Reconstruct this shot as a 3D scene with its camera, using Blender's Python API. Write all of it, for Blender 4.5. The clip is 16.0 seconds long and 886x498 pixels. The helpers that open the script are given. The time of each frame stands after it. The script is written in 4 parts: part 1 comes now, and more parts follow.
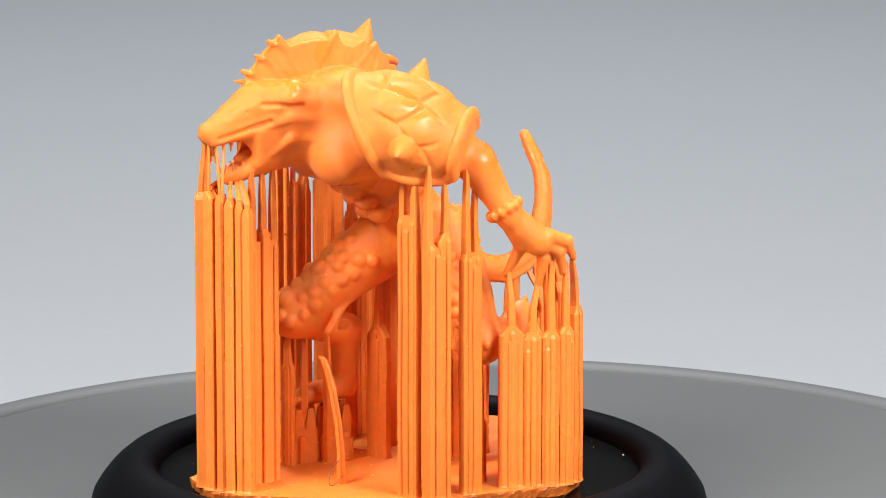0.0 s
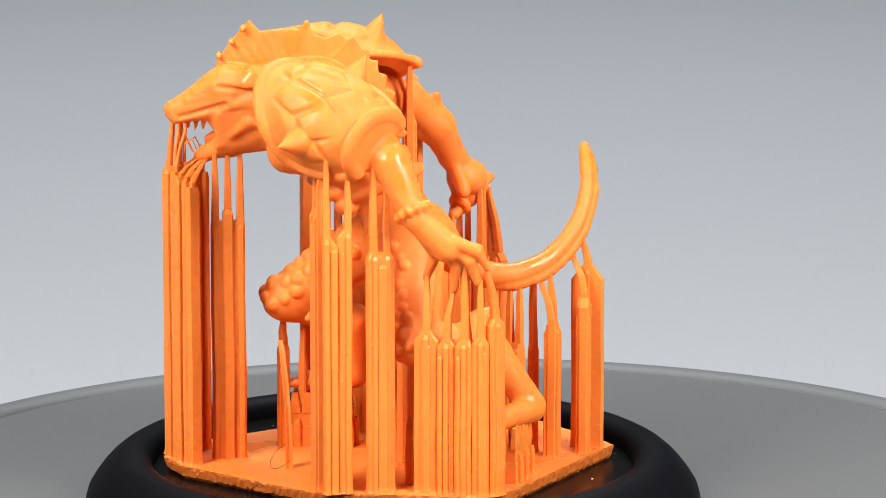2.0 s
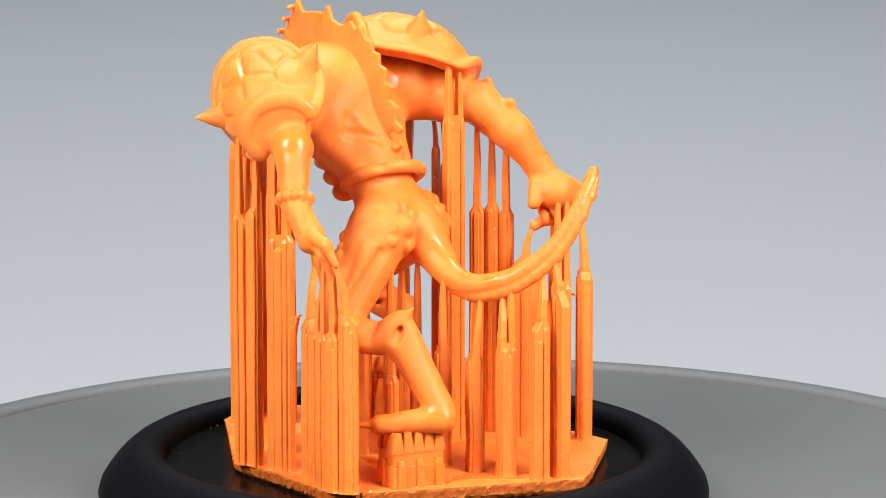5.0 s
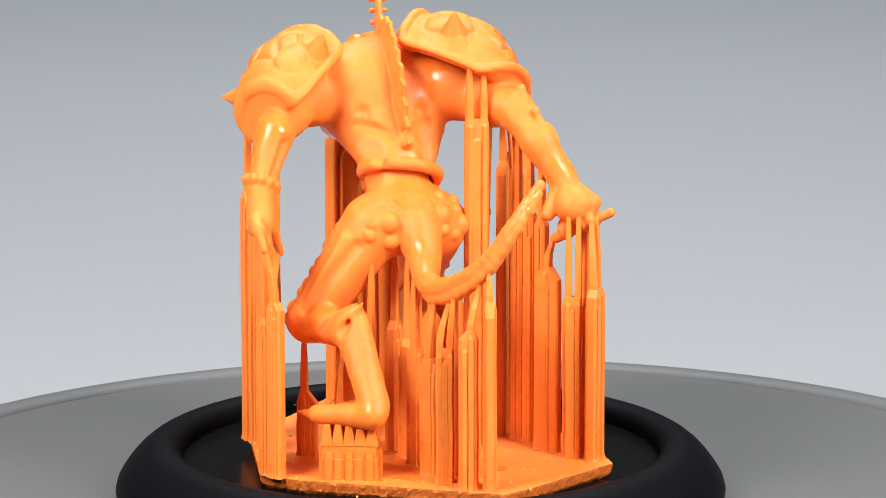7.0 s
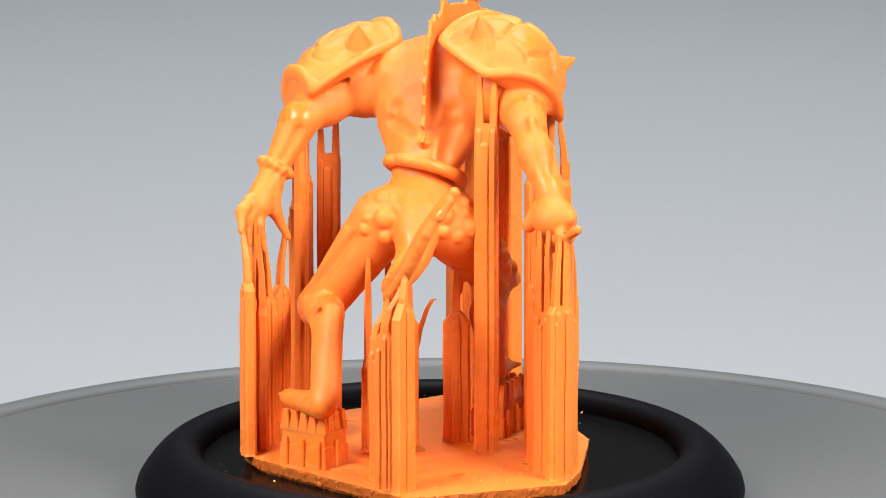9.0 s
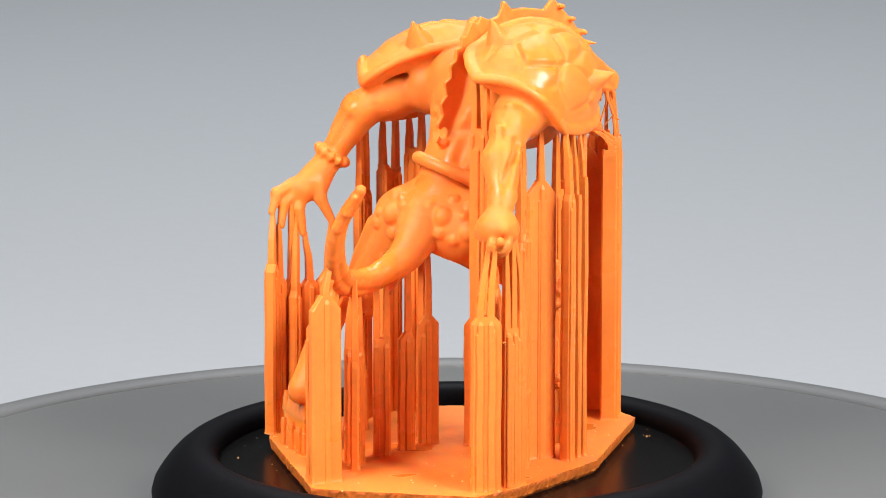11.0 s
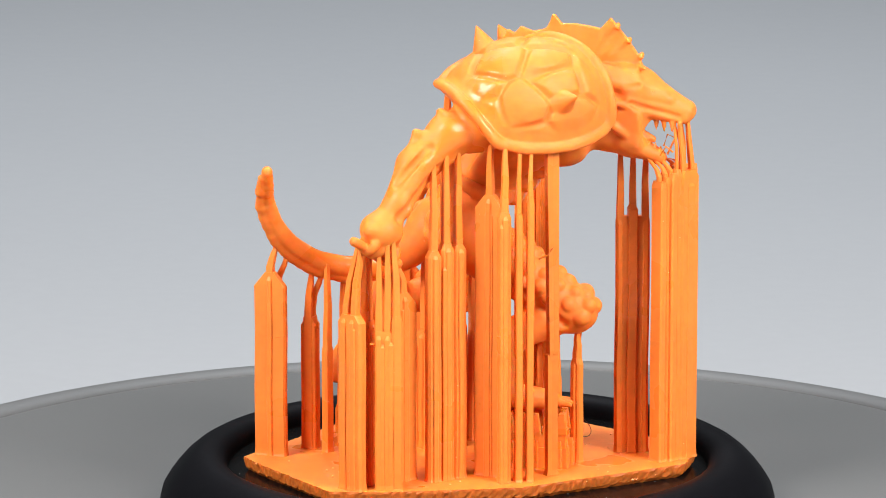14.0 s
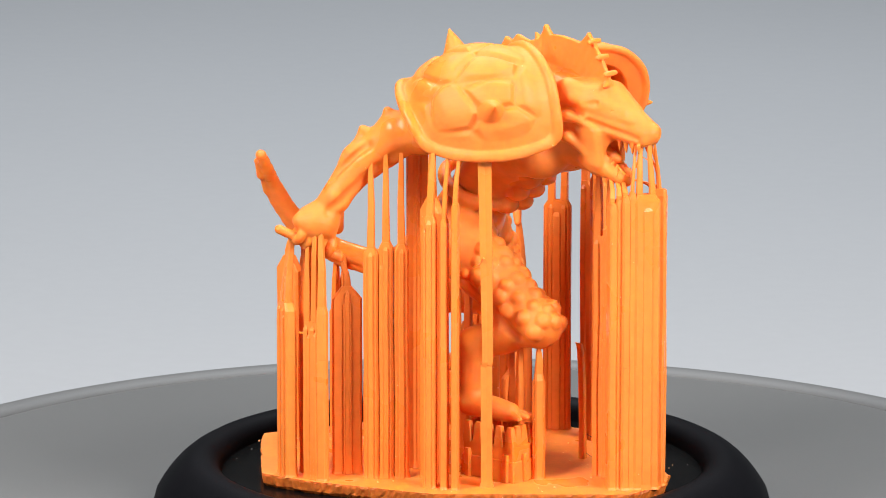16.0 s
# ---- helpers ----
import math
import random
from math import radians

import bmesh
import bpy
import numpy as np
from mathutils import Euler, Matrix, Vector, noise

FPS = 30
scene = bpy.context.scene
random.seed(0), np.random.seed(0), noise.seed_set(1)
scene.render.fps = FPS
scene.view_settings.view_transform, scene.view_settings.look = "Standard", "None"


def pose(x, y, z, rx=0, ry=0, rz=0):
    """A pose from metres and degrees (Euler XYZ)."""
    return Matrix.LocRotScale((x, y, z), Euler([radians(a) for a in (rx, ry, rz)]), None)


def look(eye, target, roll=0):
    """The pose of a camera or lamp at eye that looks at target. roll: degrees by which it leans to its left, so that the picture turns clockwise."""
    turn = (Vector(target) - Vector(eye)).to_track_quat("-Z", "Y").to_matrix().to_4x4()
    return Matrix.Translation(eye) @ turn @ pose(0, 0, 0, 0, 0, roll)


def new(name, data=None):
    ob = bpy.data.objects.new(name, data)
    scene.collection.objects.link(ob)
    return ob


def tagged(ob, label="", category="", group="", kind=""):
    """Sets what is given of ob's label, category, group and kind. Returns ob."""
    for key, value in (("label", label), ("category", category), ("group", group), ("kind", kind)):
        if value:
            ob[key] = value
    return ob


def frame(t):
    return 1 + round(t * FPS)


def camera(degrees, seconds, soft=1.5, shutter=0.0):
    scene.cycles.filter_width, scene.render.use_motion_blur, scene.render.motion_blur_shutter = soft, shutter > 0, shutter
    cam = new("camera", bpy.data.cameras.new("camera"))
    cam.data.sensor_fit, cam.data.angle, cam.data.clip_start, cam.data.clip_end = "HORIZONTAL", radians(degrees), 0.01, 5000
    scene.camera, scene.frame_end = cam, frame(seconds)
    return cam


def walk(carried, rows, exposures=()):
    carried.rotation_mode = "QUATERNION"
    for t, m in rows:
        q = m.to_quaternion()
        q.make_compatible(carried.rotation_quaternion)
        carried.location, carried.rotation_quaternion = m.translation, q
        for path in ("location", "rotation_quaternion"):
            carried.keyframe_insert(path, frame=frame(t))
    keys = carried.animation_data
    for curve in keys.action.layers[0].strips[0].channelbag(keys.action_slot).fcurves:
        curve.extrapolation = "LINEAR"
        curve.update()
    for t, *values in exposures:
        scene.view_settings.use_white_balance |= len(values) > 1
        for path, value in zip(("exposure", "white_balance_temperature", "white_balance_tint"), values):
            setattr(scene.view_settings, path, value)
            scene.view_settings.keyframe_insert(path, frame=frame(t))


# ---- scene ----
FOV = 10.27
SPIN = -15.335          # turn of the turntable, degrees a second
START = 28.07           # its turn at the start, degrees
cam = camera(FOV, 16.0, soft=0.5)
EYE = (0.0, -0.660, 0.164)
CAM_POSE = pose(*EYE, 90 - 11.639, 0, -0.151)
walk(cam, [(0.0, CAM_POSE), (16.0, CAM_POSE)])

# ---- light ----
world = bpy.data.worlds.new("studio")
scene.world = world
world.use_nodes = True
world.node_tree.nodes["Background"].inputs[0].default_value = (0.80, 0.86, 1.0, 1)
world.node_tree.nodes["Background"].inputs[1].default_value = 0.03


def softbox(name, eye, target, size_x, size_y, watts, colour):
    data = bpy.data.lights.new(name, "AREA")
    data.shape, data.size, data.size_y, data.energy, data.color = "RECTANGLE", size_x, size_y, watts, colour
    ob = new(name, data)
    ob.matrix_world = look(eye, target)
    return ob


softbox("key_lamp", (-0.25, -0.24, 0.31), (0, 0, 0.04), 0.18, 0.20, 3.45, (1.0, 0.97, 0.94))
softbox("side_lamp", (0.27, -0.25, 0.29), (0, 0, 0.04), 0.18, 0.20, 3.65, (1.0, 0.98, 0.96))
# unseen fill added above the paper behind the turntable, only to brighten it
softbox("paper_fill_lamp", (0.0, 0.38, 0.66), (0, 0.38, 0.0), 0.5, 0.3, 6.8, (0.89, 0.945, 1.0))
scene.view_settings.exposure = 0.0


# ---- materials ----
def material(name, base, rough, metal=0.0, grain=0.0, grain_scale=400.0, stain=0.0, stain_scale=40.0, bump=0.0,
             bump_scale=900.0, sss=0.0, sss_radius=(1, 0.3, 0.1), sss_scale=0.001, coat=0.0, gloss=0.5):
    m = bpy.data.materials.new(name)
    m.use_nodes = True
    t = m.node_tree
    b = t.nodes["Principled BSDF"]
    b.inputs["Roughness"].default_value = rough
    b.inputs["Metallic"].default_value = metal
    b.inputs["Base Color"].default_value = (*base, 1)
    if sss:
        b.inputs["Subsurface Weight"].default_value = sss
        b.inputs["Subsurface Radius"].default_value = sss_radius
        b.inputs["Subsurface Scale"].default_value = sss_scale
    b.inputs["Coat Weight"].default_value = coat
    b.inputs["Specular IOR Level"].default_value = gloss
    co = t.nodes.new("ShaderNodeTexCoord")

    def noise_node(scale, detail=4.0):
        n = t.nodes.new("ShaderNodeTexNoise")
        n.inputs["Scale"].default_value, n.inputs["Detail"].default_value = scale, detail
        t.links.new(co.outputs["Object"], n.inputs["Vector"])
        return n
    colour = None
    for amount, scale in ((grain, grain_scale), (stain, stain_scale)):
        if not amount:
            continue
        n = noise_node(scale)
        ramp = t.nodes.new("ShaderNodeMapRange")
        ramp.inputs["To Min"].default_value, ramp.inputs["To Max"].default_value = 1 - amount, 1 + amount
        ramp.inputs["From Min"].default_value, ramp.inputs["From Max"].default_value = 0.3, 0.7
        t.links.new(n.outputs["Fac"], ramp.inputs["Value"])
        mix = t.nodes.new("ShaderNodeVectorMath")
        mix.operation = "SCALE"
        if colour is None:
            mix.inputs[0].default_value = base
        else:
            t.links.new(colour, mix.inputs[0])
        t.links.new(ramp.outputs[0], mix.inputs["Scale"])
        colour = mix.outputs[0]
    if colour is not None:
        t.links.new(colour, b.inputs["Base Color"])
    if bump:
        n = noise_node(bump_scale, 6.0)
        bm_node = t.nodes.new("ShaderNodeBump")
        bm_node.inputs["Strength"].default_value, bm_node.inputs["Distance"].default_value = bump, 0.0002
        t.links.new(n.outputs["Fac"], bm_node.inputs["Height"])
        t.links.new(bm_node.outputs[0], b.inputs["Normal"])
    return m


RESIN_COLOUR = (0.78, 0.202, 0.031)
SKIN = dict(grain=0.05, grain_scale=900, stain=0.06, stain_scale=110, bump=0.05, bump_scale=1500, sss=0.5, sss_radius=(1.0, 0.32, 0.06), sss_scale=0.0019, gloss=0.27)
RESIN = material("orange_resin", RESIN_COLOUR, 0.5, **SKIN)
RESIN_POST = material("orange_support_resin", RESIN_COLOUR, 0.5, **{**SKIN, "sss": 0.12, "sss_scale": 0.0006})
RESIN_CUT = material("rough_cut_resin", (0.50, 0.115, 0.012), 0.55, grain=0.25, grain_scale=1200, bump=0.6, bump_scale=900,
                     sss=0.3, sss_radius=(1.0, 0.36, 0.08), sss_scale=0.001)
BLACK = material("black_plastic", (0.004, 0.004, 0.005), 0.5, grain=0.2, grain_scale=2000, bump=0.06, bump_scale=2500, gloss=0.04)
BLACK_FLOOR = material("smooth_black_plastic", (0.003, 0.003, 0.003), 0.24, grain=0.2, grain_scale=2000, bump=0.04, bump_scale=2500, gloss=0.1)
GREY = material("grey_turntable_plastic", (0.094, 0.095, 0.094), 0.45, grain=0.03, grain_scale=3000, stain=0.05, stain_scale=20, bump=0.05,
                bump_scale=3000)
GREY_RIM = material("grey_rim_plastic", (0.086, 0.087, 0.087), 0.6, grain=0.03, grain_scale=3000, bump=0.05, bump_scale=3000)
CRUMB = material("pale_resin_crumbs", (0.92, 0.44, 0.17), 0.5, grain=0.1)
DUST = material("pale_dust", (0.30, 0.29, 0.28), 0.8, grain=0.1)
HAIR = material("dark_hair", (0.06, 0.02, 0.01), 0.5, grain=0.1)
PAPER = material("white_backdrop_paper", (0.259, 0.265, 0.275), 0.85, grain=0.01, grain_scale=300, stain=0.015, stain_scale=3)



def add_layers(m, scale, strength):
    """Fine horizontal print layers, as relief."""
    t = m.node_tree
    b = t.nodes["Principled BSDF"]
    co = t.nodes.new("ShaderNodeTexCoord")
    w = t.nodes.new("ShaderNodeTexWave")
    w.wave_type, w.bands_direction = "BANDS", "Z"
    w.inputs["Scale"].default_value, w.inputs["Distortion"].default_value, w.inputs["Detail"].default_value = scale, 1.5, 2.0
    t.links.new(co.outputs["Object"], w.inputs["Vector"])
    n = t.nodes.new("ShaderNodeBump")
    n.inputs["Strength"].default_value, n.inputs["Distance"].default_value = strength, 0.0001
    t.links.new(w.outputs["Fac"], n.inputs["Height"])
    old = b.inputs["Normal"].links[0].from_socket
    t.links.new(old, n.inputs["Normal"])
    t.links.new(n.outputs[0], b.inputs["Normal"])


def add_wet(m, scale, dry, wet):
    """Patches where a film of uncured resin still shines."""
    t = m.node_tree
    co = t.nodes.new("ShaderNodeTexCoord")
    n = t.nodes.new("ShaderNodeTexNoise")
    n.inputs["Scale"].default_value, n.inputs["Detail"].default_value = scale, 3.0
    ramp = t.nodes.new("ShaderNodeMapRange")
    ramp.inputs["From Min"].default_value, ramp.inputs["From Max"].default_value = 0.56, 0.63
    ramp.inputs["To Min"].default_value, ramp.inputs["To Max"].default_value = dry, wet
    t.links.new(co.outputs["Object"], n.inputs["Vector"])
    t.links.new(n.outputs["Fac"], ramp.inputs["Value"])
    t.links.new(ramp.outputs[0], t.nodes["Principled BSDF"].inputs["Roughness"])


add_layers(RESIN, 1900, 0.05)
add_wet(RESIN, 95, 0.54, 0.1)


def add_flutes(m, strength):
    """Fine upright lines left by the printer's grid, and the seam where the print paused."""
    t = m.node_tree
    b = t.nodes["Principled BSDF"]
    co = t.nodes.new("ShaderNodeTexCoord")
    stretch = t.nodes.new("ShaderNodeMapping")
    stretch.inputs["Scale"].default_value = (1500, 1500, 12)
    n = t.nodes.new("ShaderNodeTexNoise")
    n.inputs["Scale"].default_value, n.inputs["Detail"].default_value = 1.0, 2.0
    bump = t.nodes.new("ShaderNodeBump")
    bump.inputs["Strength"].default_value, bump.inputs["Distance"].default_value = strength, 0.0003
    t.links.new(co.outputs["Object"], stretch.inputs["Vector"])
    t.links.new(stretch.outputs[0], n.inputs["Vector"])
    t.links.new(n.outputs["Fac"], bump.inputs["Height"])
    t.links.new(b.inputs["Normal"].links[0].from_socket, bump.inputs["Normal"])
    split = t.nodes.new("ShaderNodeSeparateXYZ")
    t.links.new(co.outputs["Object"], split.inputs[0])
    seam = t.nodes.new("ShaderNodeMath")
    seam.operation, seam.inputs[1].default_value, seam.inputs[2].default_value = "COMPARE", 0.0163, 0.00009
    t.links.new(split.outputs["Z"], seam.inputs[0])
    step = t.nodes.new("ShaderNodeBump")
    step.inputs["Strength"].default_value, step.inputs["Distance"].default_value = 0.7, 0.0002
    t.links.new(seam.outputs[0], step.inputs["Height"])
    t.links.new(bump.outputs[0], step.inputs["Normal"])
    t.links.new(step.outputs[0], b.inputs["Normal"])


add_layers(RESIN_POST, 1900, 0.05)
add_wet(RESIN_POST, 120, 0.5, 0.22)
add_flutes(RESIN_POST, 0.02)
MM = 0.001


def part(name, bm, mat, parent=None, label="", smooth=False):
    me = bpy.data.meshes.new(name)
    bm.to_mesh(me)
    bm.free()
    return part_mesh(name, me, mat, parent, label, smooth)


def part_mesh(name, me, mat, parent=None, label="", smooth=False):
    me.materials.append(mat)
    if smooth:
        me.polygons.foreach_set("use_smooth", [True] * len(me.polygons))
    ob = new(name, me)
    ob.parent = parent
    if label:
        ob["label"] = label
    return ob


def lathe(profile, steps=160, cx=0.0, cy=0.0):
    """A closed ring or disc from (radius, height) pairs in millimetres."""
    bm = bmesh.new()
    rings = []
    for k in range(steps):
        a = 2 * math.pi * k / steps
        rings.append([bm.verts.new(((cx + r * math.cos(a)) * MM, (cy + r * math.sin(a)) * MM, z * MM)) for r, z in profile])
    for k in range(steps):
        a, b = rings[k], rings[(k + 1) % steps]
        for i in range(len(profile) - 1):
            bm.faces.new((a[i], b[i], b[i + 1], a[i + 1]))
    bmesh.ops.remove_doubles(bm, verts=bm.verts, dist=1e-7)
    return bm


def arc(cr, cz, rad, a0, a1, n=10):
    return [(cr + rad * math.cos(math.radians(a0 + (a1 - a0) * i / n)), cz + rad * math.sin(math.radians(a0 + (a1 - a0) * i / n)))
            for i in range(n + 1)]


# ---- the setting: paper sweep on the table ----
DISC_TOP = -8.0
PAPER_Z = -24.0
RAFT_TOP = -0.5
DISH_FLOOR = -2.4


def build_backdrop():
    bm = bmesh.new()
    prof = [(-1.6, PAPER_Z * MM)] + [(-1.6 + 0.2 * k, PAPER_Z * MM) for k in range(1, 15)]
    prof += [(1.2 + 0.5 * math.sin(math.radians(a)), PAPER_Z * MM + 0.5 - 0.5 * math.cos(math.radians(a))) for a in range(8, 91, 8)]
    prof += [(1.705, 1.0), (1.705, 2.2)]
    rows = [[bm.verts.new((x, y, z)) for x in (-2.0, -1.0, 0.0, 1.0, 2.0)] for y, z in prof]
    for a, b in zip(rows, rows[1:]):
        for i in range(4):
            bm.faces.new((a[i], a[i + 1], b[i + 1], b[i]))
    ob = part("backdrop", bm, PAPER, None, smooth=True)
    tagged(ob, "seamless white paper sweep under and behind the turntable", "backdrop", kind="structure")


build_backdrop()


# ---- turntable and dish ----
def build_turntable():
    base = new("turntable")
    tagged(base, "round matt grey plastic turntable standing on white paper", "turntable")
    R = 91.6
    part("top_plate", lathe([(0, DISC_TOP)] + [(r, DISC_TOP) for r in (20, 40, 60, R - 7.0)] + [(R - 7.0, DISC_TOP - 1.0), (0, DISC_TOP - 1.0)]),
         GREY, base, smooth=False)
    z = DISC_TOP + 0.15
    part("rim", lathe([(R - 6.98, DISC_TOP - 1.0), (R - 6.98, z)] + arc(R - 1.5, z - 1.5, 1.5, 90, 0, 8) + [(R, z - 6.0), (R - 6.98, z - 6.0),
         (R - 6.98, DISC_TOP - 1.0)]), GREY_RIM, base, "slightly darker rounded grey rim", smooth=True)
    part("foot", lathe([(0, DISC_TOP - 1.05), (60, DISC_TOP - 1.05), (60, PAPER_Z), (0, PAPER_Z)]), BLACK, base)
    return base


def build_dish():
    base = new("black_dish")
    tagged(base, "round black plastic dish with a rounded raised rim, on the turntable", "dish")
    low = DISC_TOP + 0.02
    prof = [(41.6, low), (42.2, low + 0.6), (42.35, -6.4), (42.0, -5.1), (41.2, -3.8), (40.3, -2.6), (39.3, -1.5), (38.2, -0.6), (37.2, -0.05), (36.2, 0.2),
            (35.2, 0.15), (34.3, -0.15), (33.6, -0.7), (33.25, -1.3), (33.1, DISH_FLOOR), (33.1, low), (41.6, low)]
    part("rim", lathe(prof), BLACK, base, smooth=True)
    part("floor_plate", lathe([(0, DISH_FLOOR), (33.05, DISH_FLOOR), (33.05, low), (0, low)]), BLACK_FLOOR, base, "smoother black centre")
    return base


turntable = build_turntable()
dish = build_dish()
DISH_AT = (-5.1, -0.4)

# ---- the print ----
resin_print = new("resin_print")
tagged(resin_print, "glossy orange resin print of a monster standing on its supports", "resin print")


class Field:
    """A signed distance grid in millimetres, into which shapes are blended."""

    def __init__(self, lo, hi, h):
        self.lo, self.h = np.array(lo, float), h
        self.n = np.ceil((np.array(hi) - self.lo) / h).astype(int) + 1
        self.d = np.full(self.n, 4.0, np.float32)

    def box(self, lo, hi):
        a = np.clip(np.floor((np.array(lo) - self.lo) / self.h).astype(int), 0, self.n)
        b = np.clip(np.ceil((np.array(hi) - self.lo) / self.h).astype(int) + 1, 0, self.n)
        s = tuple(slice(i, j) for i, j in zip(a, b))
        ax = [(self.lo[k] + self.h * np.arange(a[k], b[k])).astype(np.float32) for k in range(3)]
        return s, ax[0][:, None, None], ax[1][None, :, None], ax[2][None, None, :]

    def add(self, lo, hi, f, k=0.0, cut=False):
        s, x, y, z = self.box(np.array(lo) - k - 0.8, np.array(hi) + k + 0.8)
        v = f(x, y, z)
        if cut:
            self.d[s] = np.maximum(self.d[s], -v) if k == 0 else -self.smin(-self.d[s], v, k)
        else:
            self.d[s] = self.smin(self.d[s], v, k)

    @staticmethod
    def smin(a, b, k):
        if k <= 0:
            return np.minimum(a, b)
        h = np.maximum(k - np.abs(a - b), 0) / k
        return np.minimum(a, b) - h * h * k * 0.25

    def surface(self, start, end):
        """The first point of the surface on the way from start to end."""
        a, b = np.array(start, float), np.array(end, float)
        n = int(np.linalg.norm(b - a) / (self.h * 0.5)) + 1
        for i in range(n + 1):
            p = a + (b - a) * i / n
            c = np.clip(np.round((p - self.lo) / self.h).astype(int), 0, self.n - 1)
            if self.d[tuple(c)] < 0:
                return p
        return b

    def limb(self, a, b, ra, rb, k=0.8, cut=False):
        a, b = np.array(a, float), np.array(b, float)
        ab = b - a
        l2 = float(ab @ ab) + 1e-9
        r = max(ra, rb)

        def f(x, y, z):
            t = np.clip(((x - a[0]) * ab[0] + (y - a[1]) * ab[1] + (z - a[2]) * ab[2]) / l2, 0, 1)
            return np.sqrt((x - a[0] - t * ab[0]) ** 2 + (y - a[1] - t * ab[1]) ** 2 + (z - a[2] - t * ab[2]) ** 2) - (ra + (rb - ra) * t)
        self.add(np.minimum(a, b) - r, np.maximum(a, b) + r, f, k, cut)

    def path(self, pts, radii, k=0.6, steps=1):
        """Limbs end to end along a smooth curve through the points."""
        rows = np.array([(*p, r) for p, r in zip(pts, radii)], float)
        ext = np.vstack([2 * rows[0] - rows[1], rows, 2 * rows[-1] - rows[-2]])
        out = [rows[0]]
        for i in range(1, len(rows)):
            p0, p1, p2, p3 = ext[i - 1:i + 3]
            for q in range(1, steps + 1):
                t = q / steps
                out.append(0.5 * (2 * p1 + (p2 - p0) * t + (2 * p0 - 5 * p1 + 4 * p2 - p3) * t * t + (3 * p1 - p0 - 3 * p2 + p3) * t ** 3))
        for a, b in zip(out, out[1:]):
            self.limb(a[:3], b[:3], a[3], b[3], k)

    def ball(self, c, r, k=0.8, turn=(0, 0, 0), cut=False):
        c = np.array(c, float)
        r = np.array(r if hasattr(r, "__len__") else (r, r, r), float)
        m = np.array(Euler([radians(q) for q in turn]).to_matrix().transposed())
        big = r.max()

        def f(x, y, z):
            p = [m[i, 0] * (x - c[0]) + m[i, 1] * (y - c[1]) + m[i, 2] * (z - c[2]) for i in range(3)]
            k0 = np.sqrt(sum((p[i] / r[i]) ** 2 for i in range(3)))
            k1 = np.sqrt(sum((p[i] / r[i] ** 2) ** 2 for i in range(3))) + 1e-6
            return k0 * (k0 - 1) / k1
        self.add(c - big, c + big, f, k, cut)

    def hoop(self, c, normal, rx, ry, tube, k=0.2, lumps=0, lump=0.0):
        """A ring of elliptic outline about c."""
        c, w = np.array(c, float), Vector(normal).normalized()
        u = w.cross(Vector((1, 0, 0)) if abs(w.x) < 0.9 else Vector((0, 1, 0))).normalized()
        v = w.cross(u)
        big = max(rx, ry) + tube

        def f(x, y, z):
            q = [(x - c[0]) * e[0] + (y - c[1]) * e[1] + (z - c[2]) * e[2] for e in (u, v, w)]
            a = np.arctan2(q[1] / ry, q[0] / rx)
            d = np.sqrt((q[0] - rx * np.cos(a)) ** 2 + (q[1] - ry * np.sin(a)) ** 2 + q[2] ** 2) - tube
            return d + (lump * np.cos(a * lumps) if lumps else 0)
        self.add(c - big, c + big, f, k)

    def shell(self, c, normal, along, r, cuts, sites, groove, k=0.25, thick=0.6, rim=0.72):
        """A domed plate: the skin of an oval body (half axes r) inside the cuts (a point, the way out, flare), with a rolled lip and a mosaic of scutes."""
        w = Vector(normal).normalized()
        u = Vector(along)
        u = (u - w * u.dot(w)).normalized()
        m = np.array([u, w.cross(u), w])
        c, r = np.array(c, float), np.array(r, float)
        big = r.max() + 3.0

        def f(x, y, z):
            p = [m[i, 0] * (x - c[0]) + m[i, 1] * (y - c[1]) + m[i, 2] * (z - c[2]) for i in range(3)]
            k0 = np.sqrt(sum((p[i] / r[i]) ** 2 for i in range(3)))
            k1 = np.sqrt(sum((p[i] / r[i] ** 2) ** 2 for i in range(3))) + 1e-6
            e = k0 * (k0 - 1) / k1
            side = np.full(e.shape, 50.0, np.float32)
            lip = np.zeros(e.shape, np.float32)
            for at, out, flare in cuts:
                n = Vector(out).normalized()
                s = (at[0] - x) * n[0] + (at[1] - y) * n[1] + (at[2] - z) * n[2]
                lip = np.maximum(lip, flare * np.clip(1 - s / 3.0, 0, 1.2) ** 2)
                side = self.smin(side, s, 1.2)
            q = [p[i] / (r[i] * (k0 + 1e-6)) for i in range(3)]
            d1 = np.full(e.shape, 9.0, np.float32)
            d2 = d1.copy()
            for s in sites:
                ds = np.sqrt((q[0] - s[0]) ** 2 + (q[1] - s[1]) ** 2 + (q[2] - s[2]) ** 2)
                d2 = np.minimum(np.maximum(ds, d1), d2)
                d1 = np.minimum(d1, ds)
            seam = np.clip((d2 - d1) / 0.13, 0, 1)
            seam = seam * seam * (3 - 2 * seam)
            hump = (groove * (seam - 0.7) + 0.55 * np.clip(d2 - d1, 0, 0.4)) * np.clip(side / 1.8 - 1.3, 0, 1)
            plate = np.maximum(np.maximum(e - lip - hump, lip - 4.5 * thick - e), -side)
            roll = np.sqrt((e + 0.1 - lip) ** 2 + (side - 0.5) ** 2) - rim
            return np.minimum(plate, roll)
        self.add(c - big, c + big, f, k)

